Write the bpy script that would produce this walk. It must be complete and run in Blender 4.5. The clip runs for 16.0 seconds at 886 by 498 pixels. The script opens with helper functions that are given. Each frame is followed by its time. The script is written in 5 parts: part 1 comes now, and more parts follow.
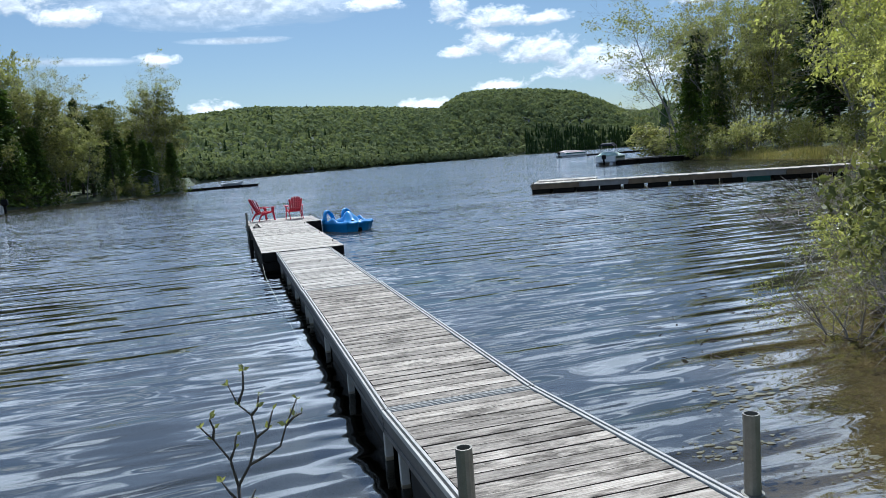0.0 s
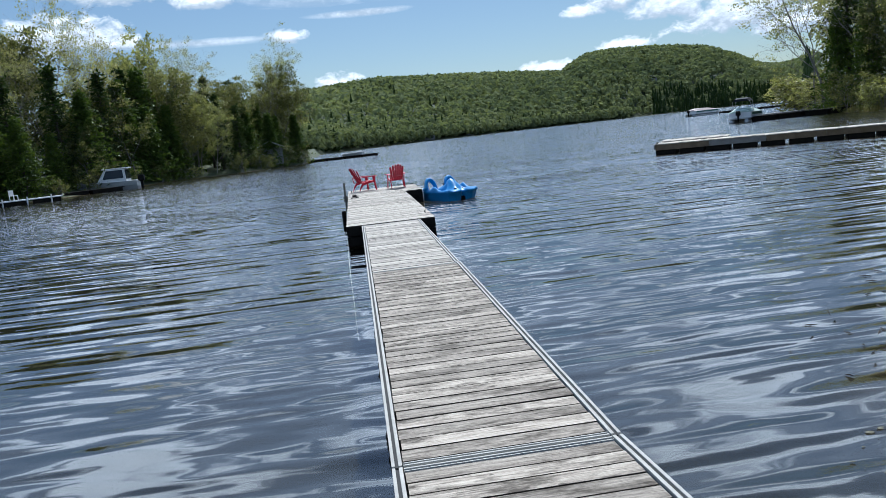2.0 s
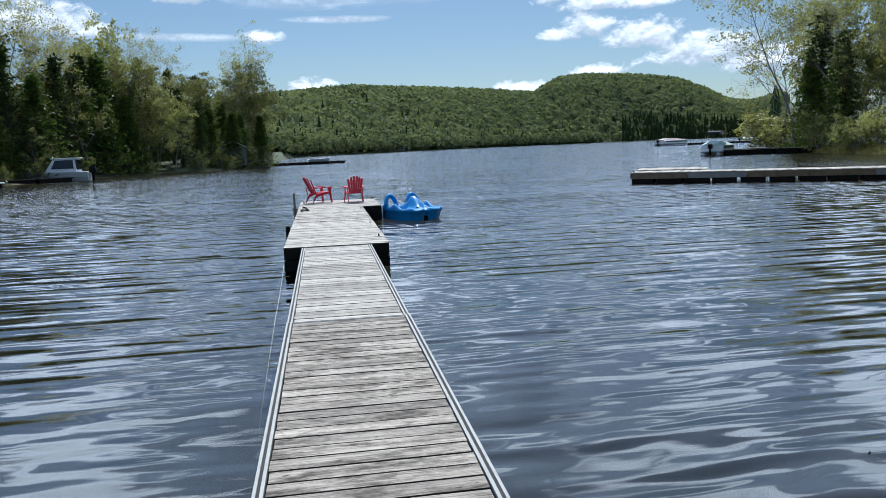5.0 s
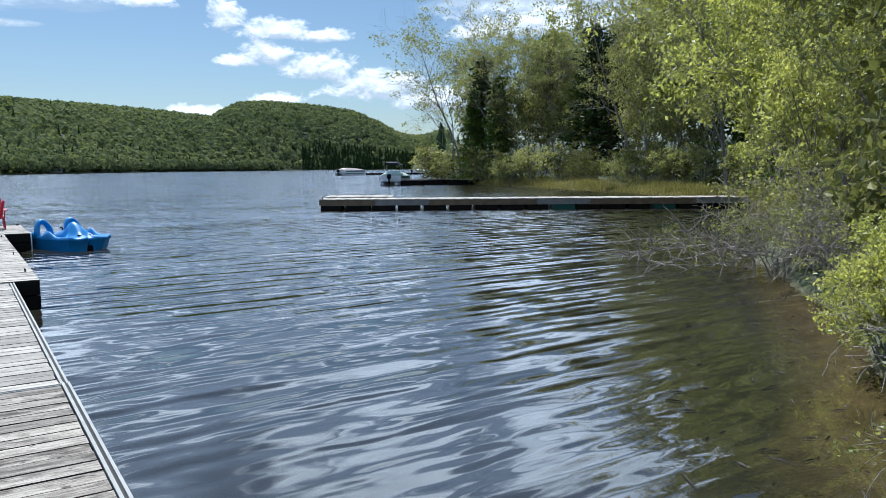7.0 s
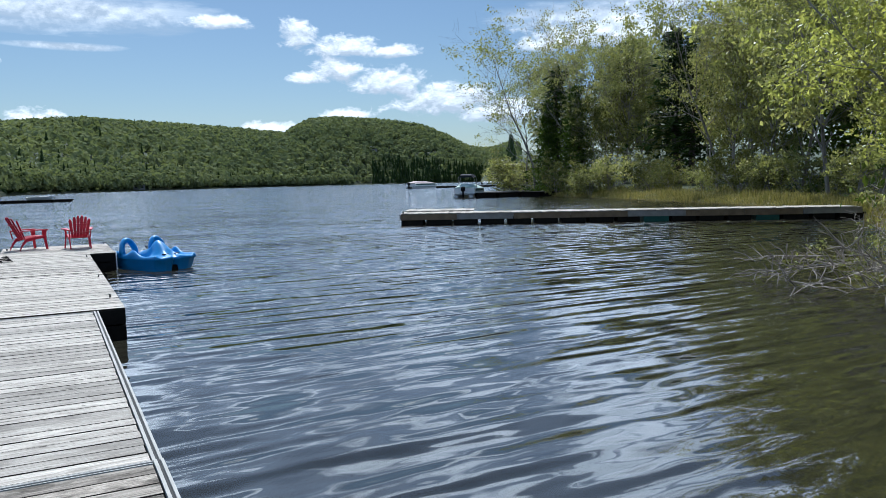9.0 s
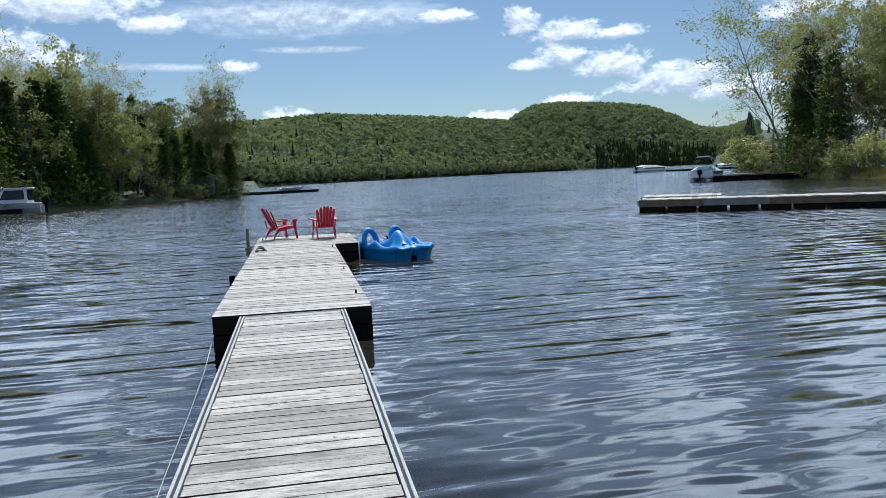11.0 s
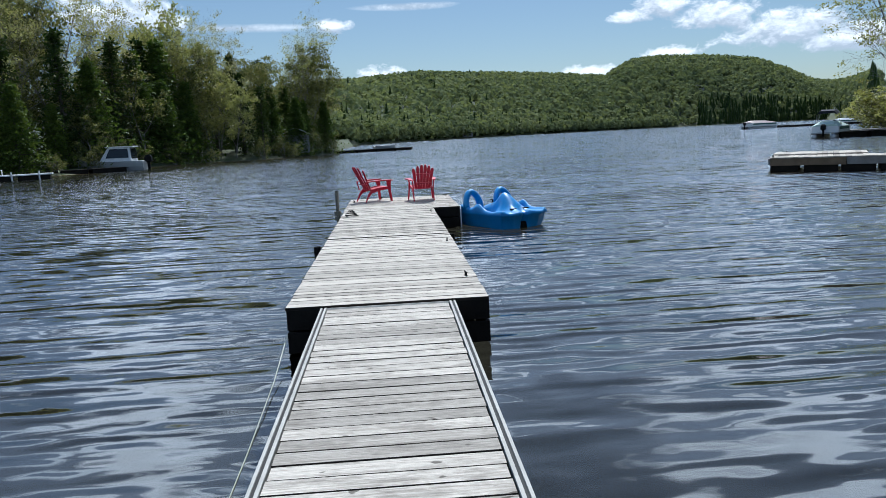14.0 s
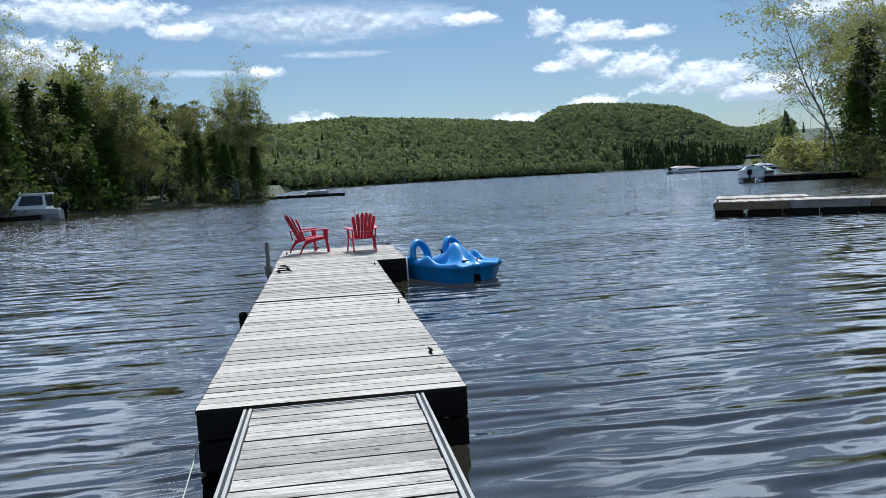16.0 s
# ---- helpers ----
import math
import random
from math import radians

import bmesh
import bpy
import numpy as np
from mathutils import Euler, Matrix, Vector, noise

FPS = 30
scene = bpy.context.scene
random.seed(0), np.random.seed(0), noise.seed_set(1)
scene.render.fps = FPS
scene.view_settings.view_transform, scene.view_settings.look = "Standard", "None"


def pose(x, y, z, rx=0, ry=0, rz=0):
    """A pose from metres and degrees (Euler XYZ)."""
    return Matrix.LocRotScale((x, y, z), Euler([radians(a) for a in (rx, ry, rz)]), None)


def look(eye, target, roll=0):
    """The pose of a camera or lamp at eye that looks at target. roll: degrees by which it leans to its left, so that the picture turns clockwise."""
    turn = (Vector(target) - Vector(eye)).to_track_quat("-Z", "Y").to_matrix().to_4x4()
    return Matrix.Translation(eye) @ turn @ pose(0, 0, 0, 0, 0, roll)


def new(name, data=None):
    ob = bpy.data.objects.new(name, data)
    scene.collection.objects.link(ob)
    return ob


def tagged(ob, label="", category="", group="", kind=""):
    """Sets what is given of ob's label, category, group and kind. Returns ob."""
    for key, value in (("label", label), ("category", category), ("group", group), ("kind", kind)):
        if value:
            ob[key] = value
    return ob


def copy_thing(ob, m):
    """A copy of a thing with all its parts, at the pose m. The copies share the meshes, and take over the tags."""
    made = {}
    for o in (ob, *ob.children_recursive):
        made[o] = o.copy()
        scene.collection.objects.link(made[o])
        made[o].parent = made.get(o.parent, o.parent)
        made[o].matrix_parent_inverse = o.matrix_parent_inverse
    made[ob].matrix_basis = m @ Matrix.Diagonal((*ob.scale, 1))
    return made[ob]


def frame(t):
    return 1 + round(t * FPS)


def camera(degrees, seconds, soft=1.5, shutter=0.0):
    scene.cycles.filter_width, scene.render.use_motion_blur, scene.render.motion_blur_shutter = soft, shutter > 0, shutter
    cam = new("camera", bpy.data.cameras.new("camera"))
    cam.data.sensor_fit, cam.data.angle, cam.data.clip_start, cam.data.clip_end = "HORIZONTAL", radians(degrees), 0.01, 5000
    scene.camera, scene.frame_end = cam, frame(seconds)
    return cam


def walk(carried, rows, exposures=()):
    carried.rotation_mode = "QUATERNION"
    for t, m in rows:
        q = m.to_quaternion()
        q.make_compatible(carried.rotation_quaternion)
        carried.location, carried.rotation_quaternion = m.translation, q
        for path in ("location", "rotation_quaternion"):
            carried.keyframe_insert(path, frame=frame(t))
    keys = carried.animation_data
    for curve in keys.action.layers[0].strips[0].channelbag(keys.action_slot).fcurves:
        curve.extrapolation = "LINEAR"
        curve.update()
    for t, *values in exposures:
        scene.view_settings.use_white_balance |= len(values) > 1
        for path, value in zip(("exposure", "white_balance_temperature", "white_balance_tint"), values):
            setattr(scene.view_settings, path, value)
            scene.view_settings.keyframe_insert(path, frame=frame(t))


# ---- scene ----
cam = camera(61.1, 16.0, soft=0.8)
PATH = [
    (0.0, (-1.527, 0.313, 2.251), (1.151, 9.873, 1.058), -4.21),
    (0.5, (-1.272, 0.671, 2.201), (1.111, 10.302, 0.945), -4.84),
    (1.0, (-1.019, 1.051, 2.191), (1.013, 10.754, 0.881), -4.94),
    (1.5, (-0.799, 1.418, 2.162), (0.784, 11.192, 0.762), -5.41),
    (2.0, (-0.610, 1.946, 2.098), (0.422, 11.780, 0.608), -6.13),
    (2.5, (-0.475, 2.337, 2.102), (-0.013, 12.201, 0.528), -5.96),
    (3.0, (-0.435, 2.855, 2.171), (-0.552, 12.716, 0.516), -5.30),
    (3.2, (-0.463, 3.045, 2.194), (-0.763, 12.903, 0.538), -4.89),
    (3.6, (-0.436, 3.351, 2.213), (-0.862, 13.204, 0.555), -4.30),
    (4.0, (-0.375, 3.625, 2.197), (-0.546, 13.495, 0.595), -3.59),
    (4.4, (-0.296, 3.873, 2.162), (0.082, 13.751, 0.652), -2.88),
    (4.8, (-0.213, 4.099, 2.125), (0.917, 13.935, 0.720), -2.32),
    (5.3, (-0.126, 4.359, 2.102), (2.081, 14.027, 0.814), -1.99),
    (5.5, (-0.091, 4.485, 2.102), (2.660, 14.019, 0.862), -1.98),
    (6.0, (-0.054, 4.862, 2.102), (3.892, 13.982, 0.978), -1.51),
    (6.5, (-0.016, 5.234, 2.055), (4.819, 13.922, 0.990), -1.05),
    (7.0, (-0.006, 5.622, 1.987), (5.407, 13.961, 0.908), -0.29),
    (7.5, (0.049, 6.125, 1.922), (5.789, 14.238, 0.809), 0.10),
    (8.0, (0.085, 6.471, 1.940), (5.762, 14.630, 0.841), -0.03),
    (8.5, (0.068, 6.784, 1.985), (5.377, 15.197, 0.970), -0.35),
    (9.0, (0.109, 7.173, 1.983), (4.747, 15.986, 1.078), -1.10),
    (9.5, (0.107, 7.563, 1.970), (3.939, 16.762, 1.142), -1.76),
    (10.0, (0.072, 7.912, 1.975), (3.112, 17.401, 1.137), -2.02),
    (10.2, (0.109, 8.049, 1.979), (2.862, 17.620, 1.084), -2.25),
    (10.6, (0.112, 8.294, 1.982), (2.393, 17.985, 1.046), -2.40),
    (11.0, (0.120, 8.572, 1.985), (1.989, 18.345, 0.987), -2.41),
    (11.5, (0.129, 8.939, 1.984), (1.575, 18.773, 0.889), -2.32),
    (11.9, (0.131, 9.223, 1.979), (1.317, 19.082, 0.797), -2.25),
    (12.3, (0.126, 9.480, 1.969), (1.122, 19.348, 0.694), -2.24),
    (12.5, (0.121, 9.616, 1.952), (0.998, 19.489, 0.630), -2.31),
    (13.0, (0.103, 9.997, 1.939), (0.762, 19.865, 0.463), -2.31),
    (13.5, (0.110, 10.380, 1.942), (0.697, 20.244, 0.401), -2.49),
    (14.0, (0.091, 10.775, 1.924), (0.724, 20.643, 0.431), -2.69),
    (14.5, (0.094, 11.169, 1.918), (0.898, 21.044, 0.561), -2.86),
    (15.0, (0.060, 11.601, 1.915), (1.146, 21.473, 0.749), -2.80),
    (15.5, (0.011, 11.996, 1.928), (1.337, 21.854, 0.893), -2.82),
    (16.0, (-0.001, 12.374, 1.919), (1.544, 22.209, 0.976), -2.81),
]
walk(cam, [(t, look(eye, target, roll)) for t, eye, target, roll in PATH], exposures=((0.0, 0.58, 5630.0, 6.0), (5.0, 0.52, 5630.0, 6.0), (7.5, 0.68, 5630.0, 6.0), (9.7, 0.48, 5630.0, 6.0), (12.5, 0.46, 5630.0, 6.0), (16.0, 0.46, 5680.0, 6.0)))

# ---- sky, clouds, sun ----
SUN_AZ, SUN_EL = 10.0, 56.0     # degrees from +y towards +x, and above the horizon

sun = new("sun", bpy.data.lights.new("sun", "SUN"))
sun.data.energy, sun.data.angle, sun.data.color = 3.9, radians(0.53), (1.0, 0.96, 0.91)
sun.matrix_basis = look((0, 0, 60), (-math.sin(radians(SUN_AZ)) * math.cos(radians(SUN_EL)),
                                     -math.cos(radians(SUN_AZ)) * math.cos(radians(SUN_EL)), 60 - math.sin(radians(SUN_EL))))


class Nodes:
    """Short hand for node trees."""

    def __init__(self, tree):
        self.tree = tree
        tree.nodes.clear()

    def add(self, kind, **settings):
        n = self.tree.nodes.new(kind)
        for key, value in settings.items():
            setattr(n, key, value)
        return n

    def put(self, socket, value):
        if isinstance(value, bpy.types.NodeSocket):
            self.tree.links.new(value, socket)
        else:
            socket.default_value = value

    def math(self, op, a, b=0.0, c=0.0, clamp=False):
        n = self.add("ShaderNodeMath", operation=op, use_clamp=clamp)
        for i, v in enumerate((a, b, c)):
            self.put(n.inputs[i], v)
        return n.outputs[0]

    def noise(self, vector, scale, detail=3.0, rough=0.55, distortion=0.0):
        n = self.add("ShaderNodeTexNoise")
        self.put(n.inputs["Vector"], vector)
        for key, v in (("Scale", scale), ("Detail", detail), ("Roughness", rough), ("Distortion", distortion)):
            self.put(n.inputs[key], v)
        return n.outputs["Fac"]

    def ramp(self, fac, stops):
        n = self.add("ShaderNodeValToRGB")
        el = n.color_ramp.elements
        while len(el) < len(stops):
            el.new(0.5)
        for e, (p, c) in zip(el, stops):
            e.position, e.color = p, (*c, 1) if len(c) == 3 else c
        self.put(n.inputs[0], fac)
        return n.outputs[0]

    def mix(self, fac, a, b, blend="MIX"):
        n = self.add("ShaderNodeMix", data_type="RGBA", blend_type=blend)
        self.put(n.inputs[0], fac)
        for s, v in ((n.inputs[6], a), (n.inputs[7], b)):
            self.put(s, (*v, 1) if isinstance(v, tuple) and len(v) == 3 else v)
        return n.outputs[2]

    def scaled(self, vector, sx, sy, sz, turn=0.0):
        n = self.add("ShaderNodeMapping")
        self.put(n.inputs["Vector"], vector)
        n.inputs["Scale"].default_value = (sx, sy, sz)
        n.inputs["Rotation"].default_value = (0, 0, radians(turn))
        return n.outputs[0]


def sky_world():
    world = bpy.data.worlds.new("sky")
    scene.world = world
    world.use_nodes = True
    g = Nodes(world.node_tree)
    sky = g.add("ShaderNodeTexSky", sky_type="NISHITA", sun_disc=False, sun_elevation=radians(SUN_EL), sun_rotation=radians(SUN_AZ))
    sky.air_density, sky.dust_density, sky.ozone_density = 1.0, 0.6, 2.0
    way = g.add("ShaderNodeTexCoord").outputs["Generated"]
    sep = g.add("ShaderNodeSeparateXYZ")
    g.put(sep.inputs[0], way)
    az = g.math("MULTIPLY", g.math("ARCTAN2", sep.outputs[0], sep.outputs[1]), 57.2958)
    el = g.math("MULTIPLY", g.math("ARCSINE", sep.outputs[2]), 57.2958)
    flat = g.add("ShaderNodeCombineXYZ")
    g.put(flat.inputs[0], az)
    g.put(flat.inputs[1], el)
    puff = g.noise(g.scaled(flat.outputs[0], 0.7, 1.15, 1), 1.0, 8, 0.64, 0.3)
    fine = g.noise(g.scaled(flat.outputs[0], 1.6, 2.6, 1), 1.0, 6, 0.6)
    wisp = g.noise(g.scaled(flat.outputs[0], 0.16, 1.3, 1, 3), 1.0, 6, 0.6, 0.6)

    def heap(rows, height, grain, amount, below=1.0):
        """How deep a direction lies inside the nearest cloud of a list; the undersides are flatter."""
        total = None
        for a, e, wa, we in rows:
            da = g.math("DIVIDE", g.math("SUBTRACT", az, a), wa)
            de = g.math("DIVIDE", g.math("SUBTRACT", height, e), we)
            if below != 1.0:
                de = g.math("MAXIMUM", de, g.math("MULTIPLY", de, -below))
            d = g.math("SUBTRACT", 1.25, g.math("SQRT", g.math("ADD", g.math("MULTIPLY", da, da), g.math("MULTIPLY", de, de))))
            total = d if total is None else g.math("MAXIMUM", total, d)
        return g.math("ADD", total, g.math("MULTIPLY", g.math("SUBTRACT", grain, 0.5), amount))

    # azimuth, elevation, half width, half height of each cumulus, and of each streak
    heaps = [(-18.7, 8.8, 3.4, 1.4), (-15.4, 8.5, 1.5, 0.8), (-15.0, 11.9, 5.0, 1.3), (-9.2, 11.0, 2.2, 0.8), (-3.9, 8.1, 1.3, 0.5), (-0.3, 4.5, 1.5, 0.7),
             (17.4, 10.6, 1.2, 1.1), (20.8, 9.8, 2.6, 0.75), (24.2, 9.5, 1.8, 0.5), (20.2, 8.2, 1.5, 0.9), (18.0, 7.6, 1.4, 0.5), (23.8, 7.2, 2.6, 1.1),
             (28.3, 5.9, 3.4, 1.3), (32.5, 5.0, 3.0, 1.1), (20.9, 5.0, 1.7, 0.55), (15.1, 4.0, 1.8, 0.5), (11.7, 11.4, 2.0, 0.5), (41.0, 10.3, 5.5, 1.3),
             (35.5, 9.8, 2.0, 0.7), (52.0, 12.5, 9.0, 2.0), (-40.0, 12.0, 12.0, 3.0), (12.0, 18.0, 6.0, 1.6), (28.0, 17.0, 6.0, 1.2), (45.0, 18.5, 8.0, 3.0),
             (43.0, 24.0, 6.0, 2.4), (50.0, 28.0, 6.0, 2.4), (-10.0, 18.5, 4.0, 1.2), (-24.0, 23.0, 6.0, 1.8), (60.0, 26.0, 8.0, 3.0), (2.0, 22.5, 4.0, 0.9)]
    over = g.math("ADD", el, 0.42)
    lifted = g.add("ShaderNodeCombineXYZ")
    g.put(lifted.inputs[0], az)
    g.put(lifted.inputs[1], over)
    puff_over = g.noise(g.scaled(lifted.outputs[0], 0.7, 1.15, 1), 1.0, 8, 0.64, 0.3)
    body = heap(heaps, el, puff, 2.6, 1.6)
    crest = heap(heaps, over, puff_over, 2.6, 1.6)
    cumulus = g.math("DIVIDE", g.math("ADD", body, 0.06), 0.55, clamp=True)
    streak = g.math("DIVIDE", heap([(0.8, 11.7, 9.5, 1.3), (-9.6, 8.2, 4.8, 0.28), (1.8, 9.4, 3.4, 0.24), (42.0, 11.8, 9.0, 1.0), (-4.0, 15.0, 16.0, 1.1)], el, wisp, 1.3), 0.9, clamp=True)
    # broken cloud higher up, out of view, as in the rest of the sky
    high = g.noise(way, 4.2, 5, 0.55, 0.4)
    above = g.math("DIVIDE", g.math("SUBTRACT", el, 14.0), 7.0, clamp=True)
    broken = g.math("MULTIPLY", g.math("MULTIPLY", g.math("SUBTRACT", high, g.math("ADD", 0.50, g.math("MULTIPLY", g.math("DIVIDE", g.math("SUBTRACT", el, 22.0), 20.0, clamp=True), 0.11))), 15.0, clamp=True), g.math("MULTIPLY", above, g.math("MAXIMUM", 0.3, g.math("DIVIDE", g.math("SUBTRACT", 54.0, el), 18.0, clamp=True))))
    # veil added between the unseen clouds to brighten the water, fading towards the zenith
    veil = g.math("MULTIPLY", above, g.math("MULTIPLY", g.math("DIVIDE", g.math("SUBTRACT", 40.0, el), 15.0, clamp=True), 0.22))
    cover = g.math("MAXIMUM", g.math("MAXIMUM", cumulus, g.math("MULTIPLY", streak, 0.8)), g.math("MAXIMUM", broken, veil))
    # tops and sunward bulges are white, hollows and undersides grey
    relief = g.math("ADD", g.math("MULTIPLY", g.math("SUBTRACT", body, crest), 0.75), g.math("ADD", 0.40, g.math("MULTIPLY", g.math("SUBTRACT", fine, 0.5), 0.5)))
    shade = g.ramp(relief, [(0.12, (5.6, 6.3, 7.2)), (0.5, (8.2, 8.7, 9.4)), (0.9, (11.6, 11.8, 12.0))])
    # the blue deepens with height
    tint = g.mix(1.0, sky.outputs[0], g.mix(above, (0.74, 0.77, 0.78), (0.60, 0.78, 0.96)), "MULTIPLY")
    glare = g.ramp(g.math("ADD", g.math("MULTIPLY", g.noise(way, 15, 5, 0.6), 0.4), g.math("MULTIPLY", high, 0.6)), [(0.35, (17.0, 19.5, 23.0)), (0.65, (29.0, 31.5, 35.0))])
    shade = g.mix(above, shade, glare)
    colour = g.mix(cover, tint, shade)
    back = g.add("ShaderNodeBackground")
    g.put(back.inputs[0], colour)
    back.inputs[1].default_value = 0.07
    out = g.add("ShaderNodeOutputWorld")
    g.put(out.inputs[0], back.outputs[0])


sky_world()


# ---- materials ----
def material(name):
    m = bpy.data.materials.new(name)
    m.use_nodes = True
    g = Nodes(m.node_tree)
    out = g.add("ShaderNodeOutputMaterial")
    b = g.add("ShaderNodeBsdfPrincipled")
    g.put(out.inputs[0], b.outputs[0])
    return m, g, b, out


def bump(g, b, height, strength, distance):
    n = g.add("ShaderNodeBump")
    n.inputs["Strength"].default_value, n.inputs["Distance"].default_value = strength, distance
    g.put(n.inputs["Height"], height)
    g.put(b.inputs["Normal"], n.outputs[0])
    return n


def plain(name, colour, rough=0.5, metal=0.0, vary=0.15, scale=6.0, relief=0.0, coat=0.0, gloss=0.4):
    """A painted, plastic or metal surface with faint stains and grain."""
    m, g, b, _ = material(name)
    co = g.add("ShaderNodeTexCoord").outputs["Object"]
    stain = g.noise(co, scale, 5, 0.6)
    grain = g.noise(co, scale * 14, 3, 0.6)
    f = g.math("ADD", g.math("MULTIPLY", stain, 0.7), g.math("MULTIPLY", grain, 0.3))
    lo, hi = tuple(c * (1 - vary) for c in colour), tuple(min(1, c * (1 + vary)) for c in colour)
    g.put(b.inputs["Base Color"], g.ramp(f, [(0.3, lo), (0.7, hi)]))
    g.put(b.inputs["Roughness"], g.math("ADD", rough - 0.08, g.math("MULTIPLY", stain, 0.16), clamp=True))
    b.inputs["Metallic"].default_value = metal
    b.inputs["Coat Weight"].default_value = coat
    b.inputs["Specular IOR Level"].default_value = gloss
    if relief:
        bump(g, b, grain, 0.4, relief)
    return m


def deck_wood(name, light, dark, stain_amount):
    """Weathered deck boards: grain along the board (its x), knots, dark damp stains, each board a shade of its own."""
    m, g, b, _ = material(name)
    info = g.add("ShaderNodeObjectInfo")
    co = g.add("ShaderNodeTexCoord").outputs["Object"]
    shift = g.add("ShaderNodeVectorMath", operation="MULTIPLY_ADD")
    g.put(shift.inputs[0], info.outputs["Random"])
    shift.inputs[1].default_value = (37.0, 91.0, 13.0)
    g.put(shift.inputs[2], co)
    v = shift.outputs[0]
    grain = g.noise(g.scaled(v, 2.2, 75, 20), 1.0, 5, 0.65, 0.4)
    fibre = g.noise(g.scaled(v, 9, 260, 60), 1.0, 3, 0.6)
    wet = g.noise(g.scaled(v, 1.7, 5.5, 1), 1.0, 6, 0.66, 0.5)
    mottle = g.noise(g.scaled(v, 9, 26, 1), 1.0, 5, 0.7, 0.3)
    spot = g.noise(g.scaled(v, 9, 20, 1), 1.0, 1.5, 0.5)
    f = g.math("ADD", g.math("MULTIPLY", grain, 0.55), g.math("MULTIPLY", fibre, 0.45))
    col = g.ramp(f, [(0.38, dark), (0.48, tuple((a + c) / 2 for a, c in zip(light, dark))), (0.60, light)])
    shade = g.math("ADD", 0.62, g.math("MULTIPLY", info.outputs["Random"], 0.5))
    col = g.mix(1.0, col, g.ramp(shade, [(0.0, (0, 0, 0)), (1.0, (1, 0.98, 0.94))]), "MULTIPLY")
    damp = g.math("MULTIPLY", g.ramp(g.math("ADD", g.math("MULTIPLY", wet, 0.6), g.math("MULTIPLY", mottle, 0.4)), [(0.46, (0, 0, 0)), (0.60, (1, 1, 1))]), stain_amount)
    col = g.mix(damp, col, (0.075, 0.062, 0.048))
    knot = g.ramp(spot, [(0.70, (0, 0, 0)), (0.74, (1, 1, 1))])
    col = g.mix(g.math("MULTIPLY", knot, 0.8), col, (0.05, 0.04, 0.03))
    g.put(b.inputs["Base Color"], col)
    b.inputs["Roughness"].default_value = 0.82
    b.inputs["Specular IOR Level"].default_value = 0.18
    bump(g, b, f, 0.5, 0.004)
    return m


def leaf_material(name, colours, glow=0.45, patch=0.55):
    """Leaves: varied from leaf to leaf and tree to tree; part of the light passes through."""
    m, g, b, out = material(name)
    geo = g.add("ShaderNodeNewGeometry")
    info = g.add("ShaderNodeObjectInfo")
    co = g.add("ShaderNodeTexCoord").outputs["Object"]
    clump = g.noise(co, patch, 3 if patch > 0.1 else 8, 0.65)
    tuft = 0.45
    if patch < 0.1:
        clump = g.math("ADD", g.math("MULTIPLY", clump, 2.2), g.math("SUBTRACT", g.math("MULTIPLY", g.noise(co, 0.11, 2, 0.5), 0.8), 0.98))
        tuft = 0.25
    f = g.math("ADD", g.math("MULTIPLY", geo.outputs["Random Per Island"], tuft),
               g.math("ADD", g.math("MULTIPLY", clump, 0.4), g.math("MULTIPLY", info.outputs["Random"], 0.3)))
    col = g.ramp(f, [(0.15 + 0.75 * i / (len(colours) - 1), c) for i, c in enumerate(colours)])
    col = g.mix(1.0, col, (1.1, 1.0, 0.95), "MULTIPLY")
    g.put(b.inputs["Base Color"], col)
    b.inputs["Roughness"].default_value = 0.4 if patch > 0.1 else 1.0
    b.inputs["Specular IOR Level"].default_value = 0.5 if glow > 0.36 else 0.05 if patch > 0.1 else 0.0
    t = g.add("ShaderNodeBsdfTranslucent")
    g.put(t.inputs[0], g.mix(1.0, col, (1.12, 1.15, 0.72), "MULTIPLY"))
    mixed = g.add("ShaderNodeMixShader")
    mixed.inputs[0].default_value = glow
    g.put(mixed.inputs[1], b.outputs[0])
    g.put(mixed.inputs[2], t.outputs[0])
    g.put(out.inputs[0], mixed.outputs[0])
    return m


def bark_material(name, lo, hi):
    m, g, b, _ = material(name)
    co = g.add("ShaderNodeTexCoord").outputs["Object"]
    n = g.noise(g.scaled(co, 9, 9, 2), 1.0, 5, 0.65)
    g.put(b.inputs["Base Color"], g.ramp(n, [(0.3, lo), (0.7, hi)]))
    b.inputs["Roughness"].default_value = 0.85
    bump(g, b, n, 0.6, 0.02)
    return m


